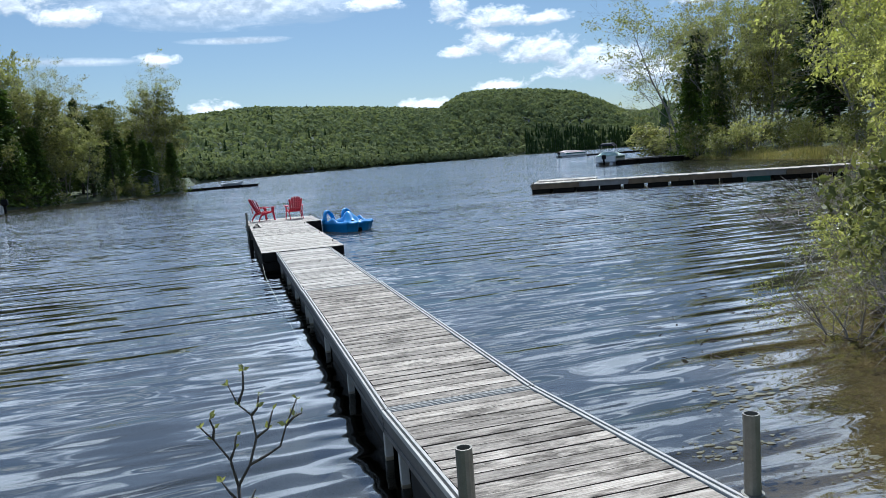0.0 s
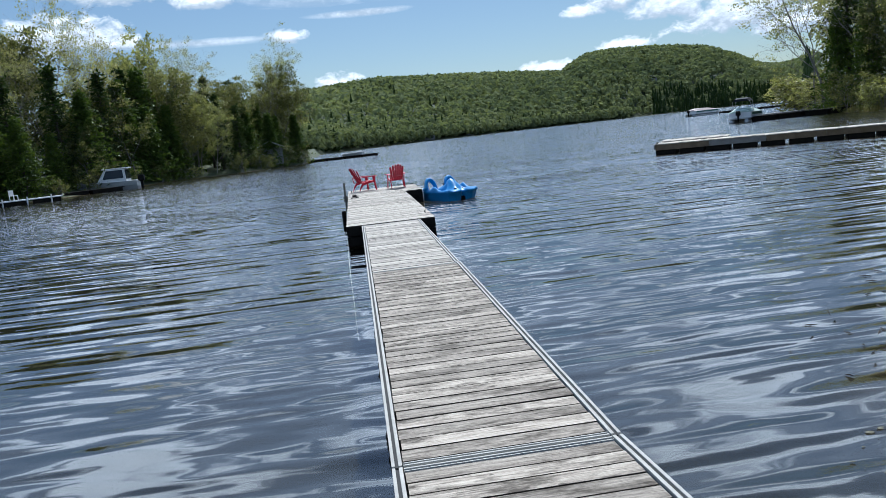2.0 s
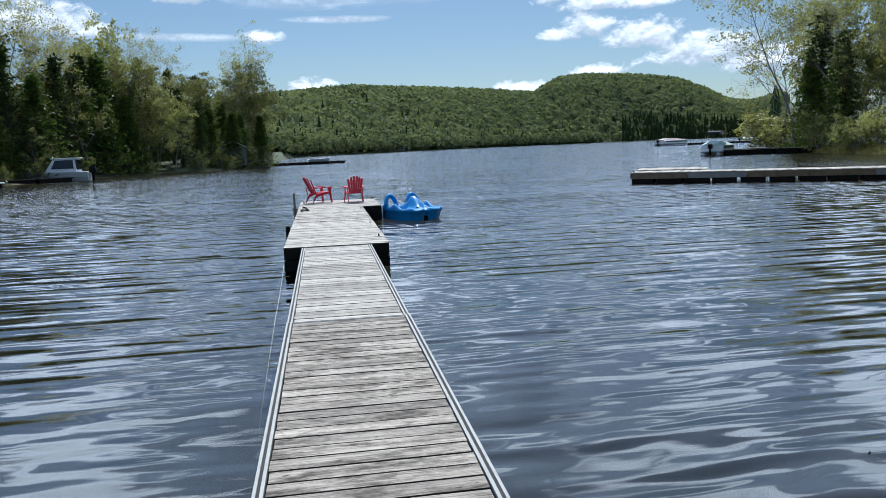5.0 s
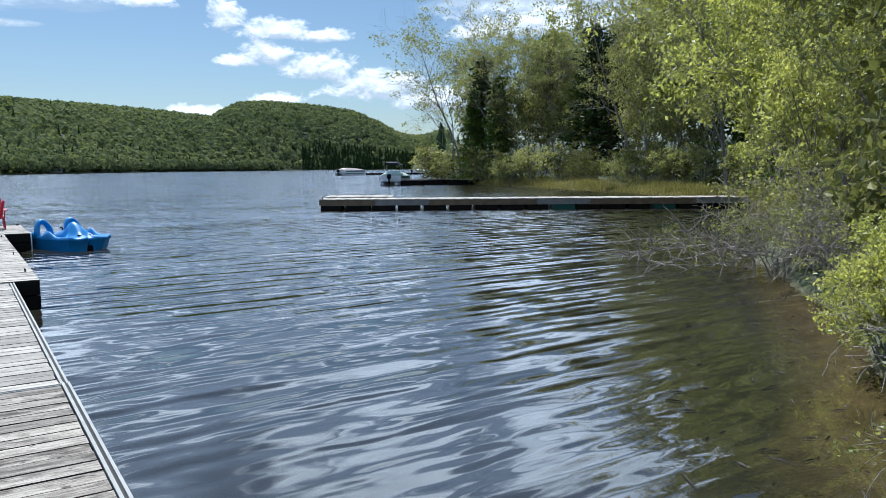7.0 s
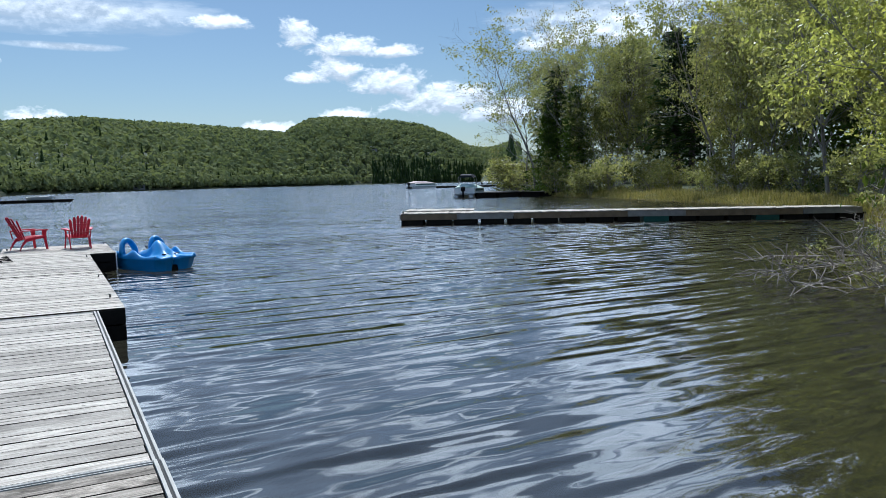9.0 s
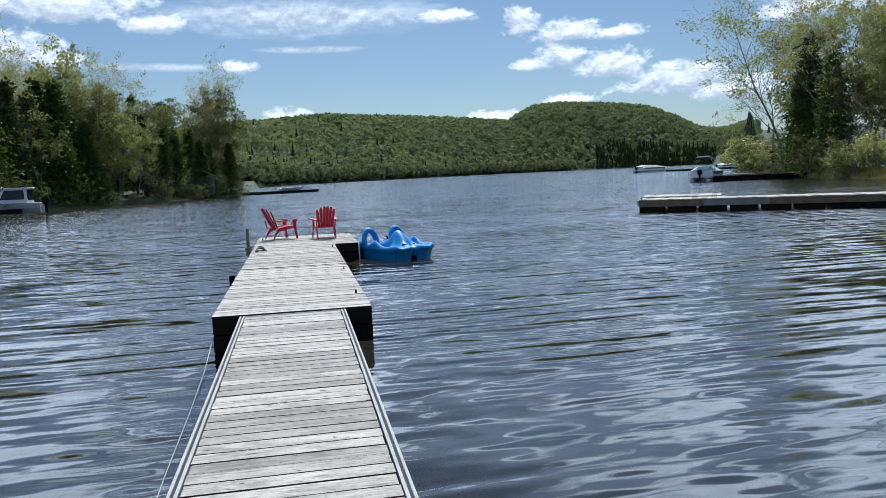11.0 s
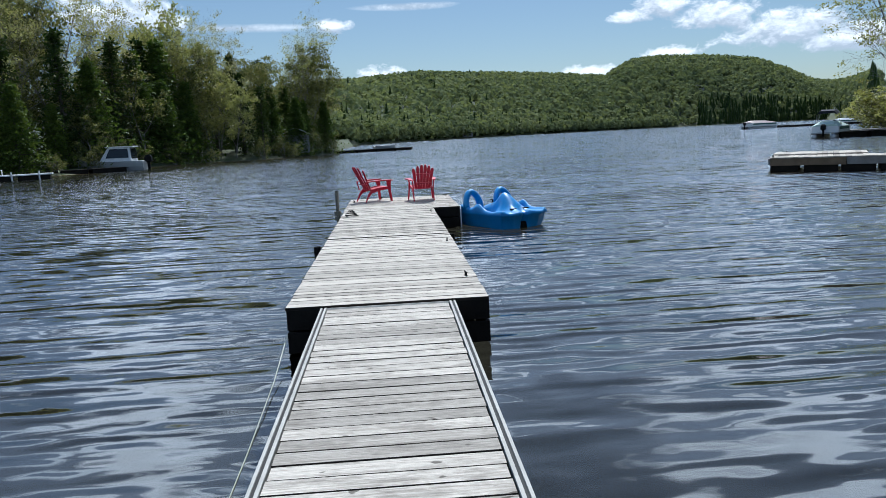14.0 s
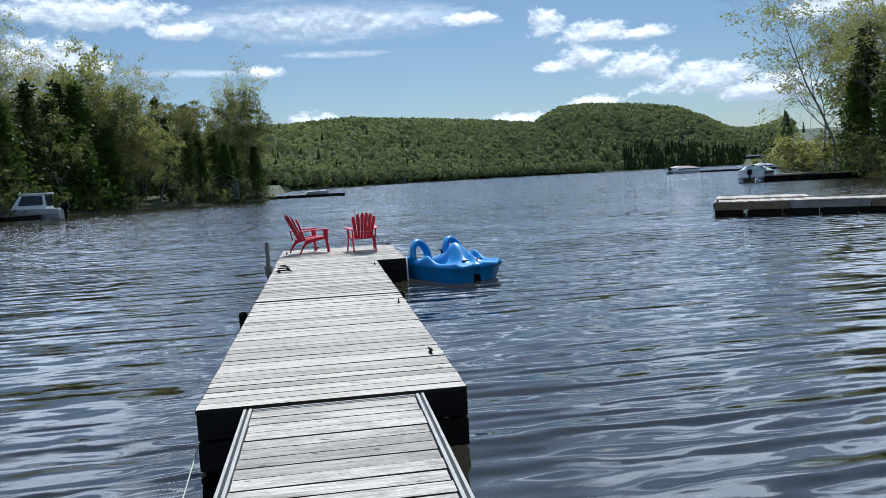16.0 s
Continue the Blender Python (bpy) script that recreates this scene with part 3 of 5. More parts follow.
def wide_section(name, x0, x1, y0, y1, label):
    """A timber platform: joists, two layers of dark beam round it, floats below."""
    ob = thing(name, pose(0, 0, 0), label, "dock", "timber platforms of the dock")
    # near-black beams, far darker than the deck boards
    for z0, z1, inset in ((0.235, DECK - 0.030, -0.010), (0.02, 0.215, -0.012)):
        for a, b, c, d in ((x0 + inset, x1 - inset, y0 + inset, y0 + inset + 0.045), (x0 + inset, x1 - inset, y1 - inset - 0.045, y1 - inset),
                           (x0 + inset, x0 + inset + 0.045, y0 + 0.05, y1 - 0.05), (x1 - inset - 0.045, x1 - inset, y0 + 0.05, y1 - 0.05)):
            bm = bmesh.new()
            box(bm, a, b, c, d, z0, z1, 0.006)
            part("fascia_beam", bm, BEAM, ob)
    n = max(2, int((y1 - y0) / 1.6))
    for k in range(n):
        yc = y0 + (k + 0.5) * (y1 - y0) / n
        bm = bmesh.new()
        box(bm, x0 + 0.06, x1 - 0.06, yc - 0.5, yc + 0.5, -0.3, 0.22, 0.06)
        part("float", bm, BLACK, ob, "black plastic float")
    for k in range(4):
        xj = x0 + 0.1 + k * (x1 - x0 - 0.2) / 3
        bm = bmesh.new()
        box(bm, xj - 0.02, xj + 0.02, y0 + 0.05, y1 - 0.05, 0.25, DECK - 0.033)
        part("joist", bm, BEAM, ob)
    return ob


sections = [narrow_section(a, b) for a, b in SECTIONS]
# the first section rises to the bank
RAMP = Matrix.Translation((0, 5.58, DECK)) @ pose(0, 0, 0, -3.7) @ Matrix.Translation((0, -5.58, -DECK))
sections[0].matrix_basis = RAMP
sections[2].matrix_basis = pose(0, 0, -0.018)
platforms = [wide_section("dock_platform", -WIDE, WIDE, 17.50, 22.12, "sun-bleached timber dock platform on floats"),
             wide_section("dock_platform", -WIDE, WIDE, 22.16, 26.36, "sun-bleached timber dock platform with mooring cleats"),
             wide_section("dock_platform", -0.93, 1.48, 26.40, 29.55, "end platform of the timber dock, carrying two red chairs")]

pipe_l = pipe("dock_pipe", -0.655, 3.33, -0.6, 1.0, 0.038, "open steel pipe standing at the dock's edge")
collar(pipe_l, 0.55, 0.038, 1)
pipe_r = pipe("dock_pipe", 0.655, 3.12, -0.6, 1.0, 0.038, "open steel pipe standing at the dock's edge")
collar(pipe_r, 0.60, 0.038, -1)
pole = pipe("mooring_pole", -1.0, 25.7, -0.8, 0.95, 0.035, "dark steel mooring pole in a bracket by the platform", mat=STEEL)
collar(pole, 0.42, 0.045, 1)
collar(pole, 0.52, 0.05, 1)
post = pipe("mooring_post", 1.02, 22.9, -0.8, 0.33, 0.05, "dark wet post standing in the water by the platform", mat=BEAM)
post2 = pipe("mooring_post", -1.03, 21.6, -0.8, 0.42, 0.05, "dark wet post standing in the water by the platform", mat=BEAM)


def cleat(x, y, turn):
    ob = thing("dock_cleat", pose(x, y, DECK, 0, 0, turn) @ Matrix.Scale(0.65, 4), "small black iron cleat bolted to the deck boards", "cleat", "cleats of the dock")
    bm = bmesh.new()
    box(bm, -0.02, 0.02, -0.05, 0.05, 0.0, 0.012, 0.003)
    part("base", bm, RUBBER, ob)
    for y0 in (-0.03, 0.03):
        bm = bmesh.new()
        tube(bm, [(0, y0, 0.01), (0, y0, 0.055)], 0.012, 8)
        part("stem", bm, RUBBER, ob)
    bm = bmesh.new()
    tube(bm, [(0, -0.11, 0.065), (0, -0.05, 0.058), (0, 0.05, 0.058), (0, 0.11, 0.065)], [0.006, 0.013, 0.013, 0.006], 8)
    part("horn", bm, RUBBER, ob)


for x, y, a in ((0.82, 18.55, 8), (0.83, 21.3, -5), (0.84, 25.6, 0), (1.40, 29.4, 90), (-0.80, 25.35, 40), (-0.82, 28.7, 20), (-0.2, 29.45, 80)):
    cleat(x, y, a)


def rope(name, points, r, label, mat=None):
    bm = bmesh.new()
    tube(bm, points, r, 6)
    return tagged(part(name, bm, mat or ROPE, None, "", True), label, "rope")


rope("mooring_rope", [(-0.93, 17.49, 0.2), (-0.93, 16.6, 0.05), (-0.91, 15.4, 0.004), (-0.88, 13.8, 0.004), (-0.84, 12.2, -0.03), (-0.8, 10.2, -0.3)], 0.004,
     "thin pale rope slack from the platform's corner into the water")
rng = random.Random(5)
rope("rope_coil", [(-0.72 + 0.13 * math.cos(a) * (1 - 0.02 * i), 25.3 + 0.10 * math.sin(a), DECK + 0.012 + 0.0035 * i + 0.01 * rng.random())
                   for i, a in enumerate(k * 0.55 for k in range(34))], 0.011, "small untidy coil of dark rope on the deck", RUBBER)
rope("fender_line", [(1.495, 26.42, 0.46), (1.50, 26.36, 0.30), (1.50, 26.34, 0.10), (1.50, 26.33, -0.15)], 0.013, "pale line hanging from the platform's corner", WHITE)


# ---- red chairs ----
def slat(bm, pts, width_lo, width_hi, thick, normal):
    """A moulded slat along pts, tapering in width, with a rounded top."""
    n = len(pts)
    rings = []
    for i, p in enumerate(pts):
        u = i / (n - 1)
        w = (width_lo + (width_hi - width_lo) * u) / 2
        if u > 0.95:
            w *= 0.5
        p = Vector(p)
        rings.append([p + Vector((-w, 0, 0)) - normal * thick * 0.2, p + Vector((-w * 0.8, 0, 0)) + normal * thick / 2, p + Vector((w * 0.8, 0, 0)) + normal * thick / 2,
                      p + Vector((w, 0, 0)) - normal * thick * 0.2, p + Vector((w * 0.8, 0, 0)) - normal * thick / 2, p + Vector((-w * 0.8, 0, 0)) - normal * thick / 2])
    loft(bm, rings)


def red_chair(m, label):
    """A moulded garden chair with a fan back; it faces -y, its feet stand on z = 0."""
    ob = thing("garden_chair", m, label, "chair", "red chairs on the dock")
    lean = Vector((0, 0.50, 0.87)).normalized()
    out = Vector((0, -lean.z, lean.y))
    for k in range(6):
        f = k - 2.5
        bm = bmesh.new()
        top = 0.70 - 0.024 * f * f
        pts = []
        for i in range(9):
            u = i / 8
            x = f * (0.066 + 0.029 * u)
            p = Vector((x, 0.10, 0.30)) + lean * (top * u) + out * (0.008 * f * f * (0.4 + u))
            pts.append(p)
        slat(bm, pts, 0.060, 0.086, 0.018, out)
        part("back_slat", bm, RED, ob)
    for u in (0.30, 0.74):
        bm = bmesh.new()
        c = Vector((0, 0.10, 0.30)) + lean * (0.6 * u) - out * 0.02
        w = 0.19 + 0.05 * u
        w = w if u < 0.5 else w * 0.8
        tube(bm, [c + Vector((-w, -0.02, 0)), c + Vector((0, 0.012, 0)), c + Vector((w, -0.02, 0))], 0.014, 6)
        part("back_rail", bm, RED, ob)
    for k in range(5):
        y = -0.40 + k * 0.118
        z = 0.375 - 0.018 * k - (0.02 if k == 0 else 0)
        bm = bmesh.new()
        box(bm, -0.235, 0.235, y - 0.05, y + 0.05, z - 0.012, z + 0.012, 0.006)
        part("seat_slat", bm, RED, ob)
    for s in (-1, 1):
        bm = bmesh.new()
        loft(bm, [[Vector((s * x, y, z + dz)) for x, dz in ((xa, 0), (xb, 0), (xb, -0.024), (xa, -0.024))]
                  for y, xa, xb, z in ((-0.47, 0.27, 0.36, 0.535), (-0.44, 0.245, 0.385, 0.545), (-0.2, 0.245, 0.375, 0.55), (0.05, 0.25, 0.345, 0.54), (0.24, 0.235, 0.29, 0.525))])
        part("armrest", bm, RED, ob)
        bm = bmesh.new()
        loft(bm, [[Vector((s * x, y0 + yy, z)) for x, yy in ((x0 - 0.016, -w), (x0 + 0.016, -w), (x0 + 0.016, w), (x0 - 0.016, w))]
                  for z, x0, y0, w in ((0.0, 0.315, -0.43, 0.026), (0.25, 0.29, -0.40, 0.032), (0.42, 0.28, -0.385, 0.05), (0.525, 0.30, -0.38, 0.06))])
        part("front_leg", bm, RED, ob)
        bm = bmesh.new()
        loft(bm, [[Vector((s * x, y, z + dz)) for x, dz in ((0.235, -h), (0.265, -h), (0.265, h), (0.235, h))]
                  for y, z, h in ((-0.42, 0.345, 0.03), (-0.1, 0.31, 0.04), (0.10, 0.27, 0.05), (0.20, 0.15, 0.04), (0.27, 0.02, 0.02))])
        part("rear_leg", bm, RED, ob)
        bm = bmesh.new()
        tube(bm, [(s * 0.25, 0.19, 0.30), (s * 0.265, 0.235, 0.515)], 0.016, 6)
        part("arm_post", bm, RED, ob)
    return ob


red_chair(pose(-0.42, 28.72, DECK, 0, 0, 119) @ Matrix.Scale(0.93, 4), "bright red moulded plastic garden chair turned sideways on the dock")
red_chair(pose(0.80, 28.35, DECK, 0, 0, 185) @ Matrix.Scale(0.93, 4), "bright red moulded plastic garden chair facing the lake")


# ---- pedal boat ----
def pedal_boat(m):
    ob = thing("pedal_boat", m, "blue moulded plastic pedal boat floating beside the dock", "pedal boat")
    L, W = 2.0, 0.68
    # deck as a moulded shell: y = 0 at the bow (towards the shore), y = L at the stern
    nu, nv = 41, 57
    verts, faces = [], []

    def half_width(v):
        return W * (0.90 + 0.10 * math.sin(min(1, v / 0.5) * math.pi / 2)) * (1 - 0.25 * max(0, (v - 0.8) / 0.2) ** 2)

    def deck(u, v):
        a = abs(u)
        z = 0.30 + 0.03 * math.sin(v * math.pi)
        # bow notch between the two floats and the raised bow edge
        bow = max(0, 1 - v / 0.22)
        z += 0.05 * bow * (a > 0.18)
        # centre hump between the seats, highest by the knees
        z += 0.33 * math.exp(-abs(u / 0.42) ** 2.6) * math.exp(-((v - 0.38) / (0.24 if v < 0.38 else 0.12)) ** 2)
        z += 0.17 * math.exp(-(u / 0.22) ** 2) * math.exp(-((v - 0.58) / 0.24) ** 2)
        # foot wells and seat wells
        z -= 0.23 * math.exp(-((a - 0.52) / 0.23) ** 4) * math.exp(-((v - 0.56) / 0.20) ** 4)
        # raised gunwale with a fin by each seat
        edge = math.exp(-((a - 0.93) / 0.09) ** 2)
        z += edge * (0.06 + 0.15 * math.exp(-((v - 0.46) / 0.10) ** 2) + 0.12 * math.exp(-((v - 0.78) / 0.12) ** 2))
        z += 0.05 * math.exp(-((v - 0.92) / 0.06) ** 2)
        return z

    for j in range(nv):
        v = j / (nv - 1)
        for i in range(nu):
            u = -1 + 2 * i / (nu - 1)
            cut = 0.16 * math.exp(-(u / 0.16) ** 2) * max(0, 1 - v * 1.0) * (v < 0.2) * (1 - v / 0.2)
            y = v * L + cut + 0.10 * max(0, abs(u) - 0.6) / 0.4 * (1 - v) ** 3
            verts.append((u * half_width(v), y, deck(u, v)))
    for j in range(nv - 1):
        for i in range(nu - 1):
            a = j * nu + i
            faces.append((a, a + 1, a + nu + 1, a + nu))
    # skirt down to the keel line
    rim = [i for i in range(nu)] + [j * nu + nu - 1 for j in range(1, nv)] + [(nv - 1) * nu + i for i in range(nu - 2, -1, -1)] + [j * nu for j in range(nv - 2, 0, -1)]
    prev = rim
    cy = L / 2
    for drop, shrink in ((0.035, 1.035), (0.07, 1.03), (0.10, 0.985), (0.24, 0.95), (0.48, 0.80)):
        ring = []
        for r in rim:
            x, y, z = verts[r]
            ring.append(len(verts))
            verts.append((x * shrink, cy + (y - cy) * (shrink if drop < 0.4 else 0.88), min(z, 0.36) - drop))
        for k in range(len(rim)):
            k2 = (k + 1) % len(rim)
            faces.append((prev[k2], prev[k], ring[k], ring[k2]))
        prev = ring
    me = bpy.data.meshes.new("hull")
    me.from_pydata(verts, [], faces)
    me.polygons.foreach_set("use_smooth", [True] * len(me.polygons))
    link_mesh("hull", me, BLUE, ob)
    for s in (-1, 1):
        # looped seat back
        bm = bmesh.new()
        pts = []
        for k in range(17):
            a = math.pi * k / 16
            pts.append((s * 0.43 - 0.19 * math.cos(a) * (1.0 if math.sin(a) < 0.7 else 0.94), 1.42 + 0.11 * math.sin(a), 0.30 + 0.45 * math.sin(a) ** 0.6))
        rings = []
        for i, p in enumerate(pts):
            p = Vector(p)
            c = Vector((s * 0.43, 1.46, 0.36))
            outw = (p - c)
            outw.y = 0
            outw.normalize()
            rings.append([p + outw * (0.078 * math.cos(t)) + Vector((0, 0.10 * math.sin(t), 0)) for t in (2 * math.pi * q / 10 for q in range(10))])
        loft(bm, rings)
        part("seat_back", bm, BLUE, ob, smooth=True)
        bm = bmesh.new()
        box(bm, s * 0.38 - 0.17, s * 0.38 + 0.17, 1.08, 1.42, 0.12, 0.24, 0.05)
        part("seat", bm, BLUE, ob, smooth=True)
        bm = bmesh.new()
        box(bm, *sorted((s * 0.10, s * 0.24)), 0.225, 0.30, 0.40, 0.425, 0.008)
        part("bow_grip", bm, BLACK, ob, "dark moulded hand grip")
        bm = bmesh.new()
        for q in (-1, 1):
            tube(bm, [(s * 0.38 + q * 0.06, 0.86, 0.24), (s * 0.38 + q * 0.06, 0.92, 0.24)], 0.03, 8)
        tube(bm, [(s * 0.38 - 0.1, 0.89, 0.24), (s * 0.38 + 0.1, 0.89, 0.24)], 0.012, 8)
        part("pedals", bm, BLACK, ob)
    # black block added in the bow's hollow to draw its shade
    bm = bmesh.new()
    box(bm, -0.12, 0.12, 0.12, 0.24, -0.15, 0.13, 0.03)
    part("bow_notch", bm, BLACK, ob, "black block standing for the shade in the bow notch")
    bm = bmesh.new()
    tube(bm, [(0, 1.28, 0.40), (0, 1.26, 0.56), (-0.09, 1.20, 0.58)], 0.018, 8)
    part("tiller", bm, BLACK, ob, "black steering handle")
    return ob


pedal_boat(pose(2.78, 25.75, 0.0, 0, 0, 28) @ Matrix.Scale(0.92, 4))
rope("boat_line", [(1.62, 27.0, 0.40), (1.50, 26.95, 0.36), (1.40, 26.95, 0.47)], 0.008, "short pale rope between the pedal boat and the dock")


# ---- neighbouring dock ----
def neighbour_dock():
    """A long timber dock on cribs, from the bank out to an end platform; u runs ashore, v across."""
    ob = thing("neighbour_dock", pose(14.4, 38.4, 0, 0, 0, -31), "long grey timber dock on dark cribs, reaching out from the bank", "dock")
    top, n = 0.52, 8
    length = 20.5
    rng = random.Random(3)
    step = length / n
    for k in range(n):
        bm = bmesh.new()
        box(bm, k * step + 0.01, (k + 1) * step - 0.01, 0.0, 0.06, top - 0.30 + rng.uniform(-0.015, 0.01), top - 0.045, 0.008)
        part("front_beam", bm, (TIMBER, TIMBER_GREY, TIMBER)[k % 3], ob)
    bm = bmesh.new()
    box(bm, 0.0, length, 1.62, 1.68, top - 0.3, top - 0.045, 0.008)
    part("back_beam", bm, TIMBER_GREY, ob)
    # cribs drawn broad, so their near-black fills the shaded gaps between them
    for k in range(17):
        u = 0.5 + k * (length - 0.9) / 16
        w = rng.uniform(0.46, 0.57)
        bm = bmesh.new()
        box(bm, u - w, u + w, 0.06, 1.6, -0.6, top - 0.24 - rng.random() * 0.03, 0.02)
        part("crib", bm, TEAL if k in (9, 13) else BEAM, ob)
    bm = bmesh.new()
    box(bm, -0.05, 3.3, 1.70, 4.0, 0.2, top - 0.045, 0.01)
    part("end_frame", bm, BEAM, ob)
    bm = bmesh.new()
    box(bm, -0.06, -0.01, -0.02, 4.0, 0.24, top - 0.04, 0.006)
    part("end_beam", bm, TIMBER_GREY, ob)
    for x, y in ((0.1, 0.12), (0.4, 3.8)):
        bm = bmesh.new()
        tube(bm, [(x, y, top), (x, y, top + 0.10)], 0.04, 8)
        part("bollard", bm, STEEL, ob)
    return ob, length, top


nb, nb_length, nb_top = neighbour_dock()


# ---- boats and docks across the bay ----
def far_dock(name, x0, y0, x1, y1, width, top, mat, side_mat, label, posts=0, planks=True):
    """A low floating dock between two points."""
    d = math.hypot(x1 - x0, y1 - y0)
    ob = thing(name, pose(x0, y0, 0, 0, 0, math.degrees(math.atan2(y1 - y0, x1 - x0))), label, "dock", "docks across the bay")
    n = max(2, int(d / 2.6))
    for k in range(n):
        bm = bmesh.new()
        box(bm, k * d / n + 0.03, (k + 1) * d / n - 0.03, -width / 2, width / 2, top - 0.09, top, 0.01)
        part("deck", bm, mat, ob)
        bm = bmesh.new()
        box(bm, k * d / n + 0.2, (k + 1) * d / n - 0.2, -width / 2 + 0.08, width / 2 - 0.08, -0.2, top - 0.095, 0.03)
        part("float", bm, side_mat, ob)
    for k in range(posts):
        x = (k + 0.5) * d / posts
        bm = bmesh.new()
        tube(bm, [(x, -width / 2 - 0.04, -0.3), (x, -width / 2 - 0.04, top + 0.22)], 0.06, 8)
        part("post", bm, WHITE, ob)
    return ob


far_dock("floating_dock", -39.0, 68.0, -26.6, 72.6, 1.6, 0.45, WHITE, BEAM, "long pale floating dock with short posts along it", 7)
far_dock("floating_dock", -30.5, 80.5, -25.0, 84.6, 1.5, 0.4, BEAM, BEAM, "dark low dock beside a moored cabin boat")
far_dock("floating_dock", -28.0, 41.5, -23.6, 42.4, 1.6, 0.42, TIMBER, BEAM, "short wooden dock reaching from the bank")
far_dock("floating_dock", -8.0, 123.5, 3.4, 128.6, 1.6, 0.4, BEAM, BEAM, "thin dark dock off the wooded point")
far_dock("floating_dock", 42.3, 80.2, 56.0, 78.4, 2.0, 0.55, BEAM, BEAM, "dark timber dock with a moored pontoon boat")
far_dock("floating_dock", 49.0, 90.0, 62.0, 91.0, 2.0, 0.5, TIMBER_GREY, BEAM, "grey timber dock beyond the wooded bank")
far_dock("floating_dock", 98.0, 196.0, 150.0, 200.0, 2.0, 0.5, BEAM, BEAM, "long dark dock far across the lake")


def white_chair(m):
    ob = thing("deck_chair", m, "small white plastic chair standing on the pale dock", "chair")
    for name, dims in (("seat", (-0.25, 0.25, -0.25, 0.25, 0.38, 0.42)), ("backrest", (-0.25, 0.25, 0.22, 0.26, 0.42, 0.9))):
        bm = bmesh.new()
        box(bm, *dims, 0.012)
        part(name, bm, WHITE, ob)
    for x in (-0.22, 0.22):
        for y in (-0.22, 0.22):
            bm = bmesh.new()
            box(bm, x - 0.025, x + 0.025, y - 0.025, y + 0.025, 0, 0.38, 0.004)
            part("leg", bm, WHITE, ob)


white_chair(pose(-30.2, 71.25, 0.45, 0, 0, 160))


def hull(L, W, H, draught, bow):
    """Rings of a planing hull from stern (y = 0) to bow."""
    rings = []
    for v in [k / 12 for k in range(13)]:
        w = W / 2 * (1 - max(0, (v - bow) / (1 - bow)) ** 2 * 0.94)
        sheer = H * (1 + 0.18 * v * v)
        keel = -draught + (draught + H * 0.55) * max(0, (v - 0.7) / 0.3) ** 2
        rings.append([(-w, v * L, sheer), (-w * 0.96, v * L, sheer * 0.45), (-w * 0.8, v * L, keel * 0.6), (0, v * L, keel), (w * 0.8, v * L, keel * 0.6),
                      (w * 0.96, v * L, sheer * 0.45), (w, v * L, sheer), (w * 0.86, v * L, sheer - 0.02), (0, v * L, sheer - 0.10), (-w * 0.86, v * L, sheer - 0.02)])
    return rings


def outboard(parent, x, y, z):
    bm = bmesh.new()
    loft(bm, [[(x + sx * w, y + yy * l, zz) for sx, yy in ((-1, -1), (1, -1), (1, 1), (-1, 1))]
              for zz, w, l in ((z - 0.75, 0.05, 0.10), (z - 0.1, 0.07, 0.12), (z, 0.19, 0.28), (z + 0.35, 0.18, 0.27), (z + 0.46, 0.11, 0.18))])
    part("outboard_motor", bm, BLACK, parent, "black outboard motor")


def cabin_boat(m):
    ob = thing("cabin_boat", m, "white and grey cabin boat moored along the wooded shore", "boat")
    bm = bmesh.new()
    loft(bm, hull(5.4, 2.1, 0.75, 0.25, 0.55))
    part("hull", bm, GREYHULL, ob)
    bm = bmesh.new()
    loft(bm, [[(sx * w, y, z) for sx in (-1, 1)] + [(sx * w2, y2, z2) for sx in (1, -1)] for w, y, z, w2, y2, z2 in ((0.92, 0.9, 0.72, 0.92, 3.4, 0.80), (0.78, 1.0, 1.85, 0.78, 2.7, 1.9))])
    part("cabin", bm, WHITE, ob)
    bm = bmesh.new()
    box(bm, -0.86, 0.86, 0.75, 2.9, 1.88, 1.97, 0.03)
    part("roof", bm, WHITE, ob)
    for s in (-1, 1):
        bm = bmesh.new()
        loft(bm, [[(s * 0.915, y, 1.05), (s * 0.93, y, 1.05), (s * 0.825, y2, 1.78), (s * 0.81, y2, 1.78)] for y, y2 in ((1.1, 1.15), (2.9, 2.55))])
        part("side_window", bm, WINDOW, ob, "dark side window")
    bm = bmesh.new()
    box(bm, -0.72, 0.72, 0.87, 0.94, 0.95, 1.78, 0.01)
    part("rear_window", bm, WINDOW, ob)
    outboard(ob, 0, -0.2, 0.7)
    return ob


cabin_boat(pose(-23.6, 86.2, 0, 0, 0, 92) @ Matrix.Scale(1.18, 4))


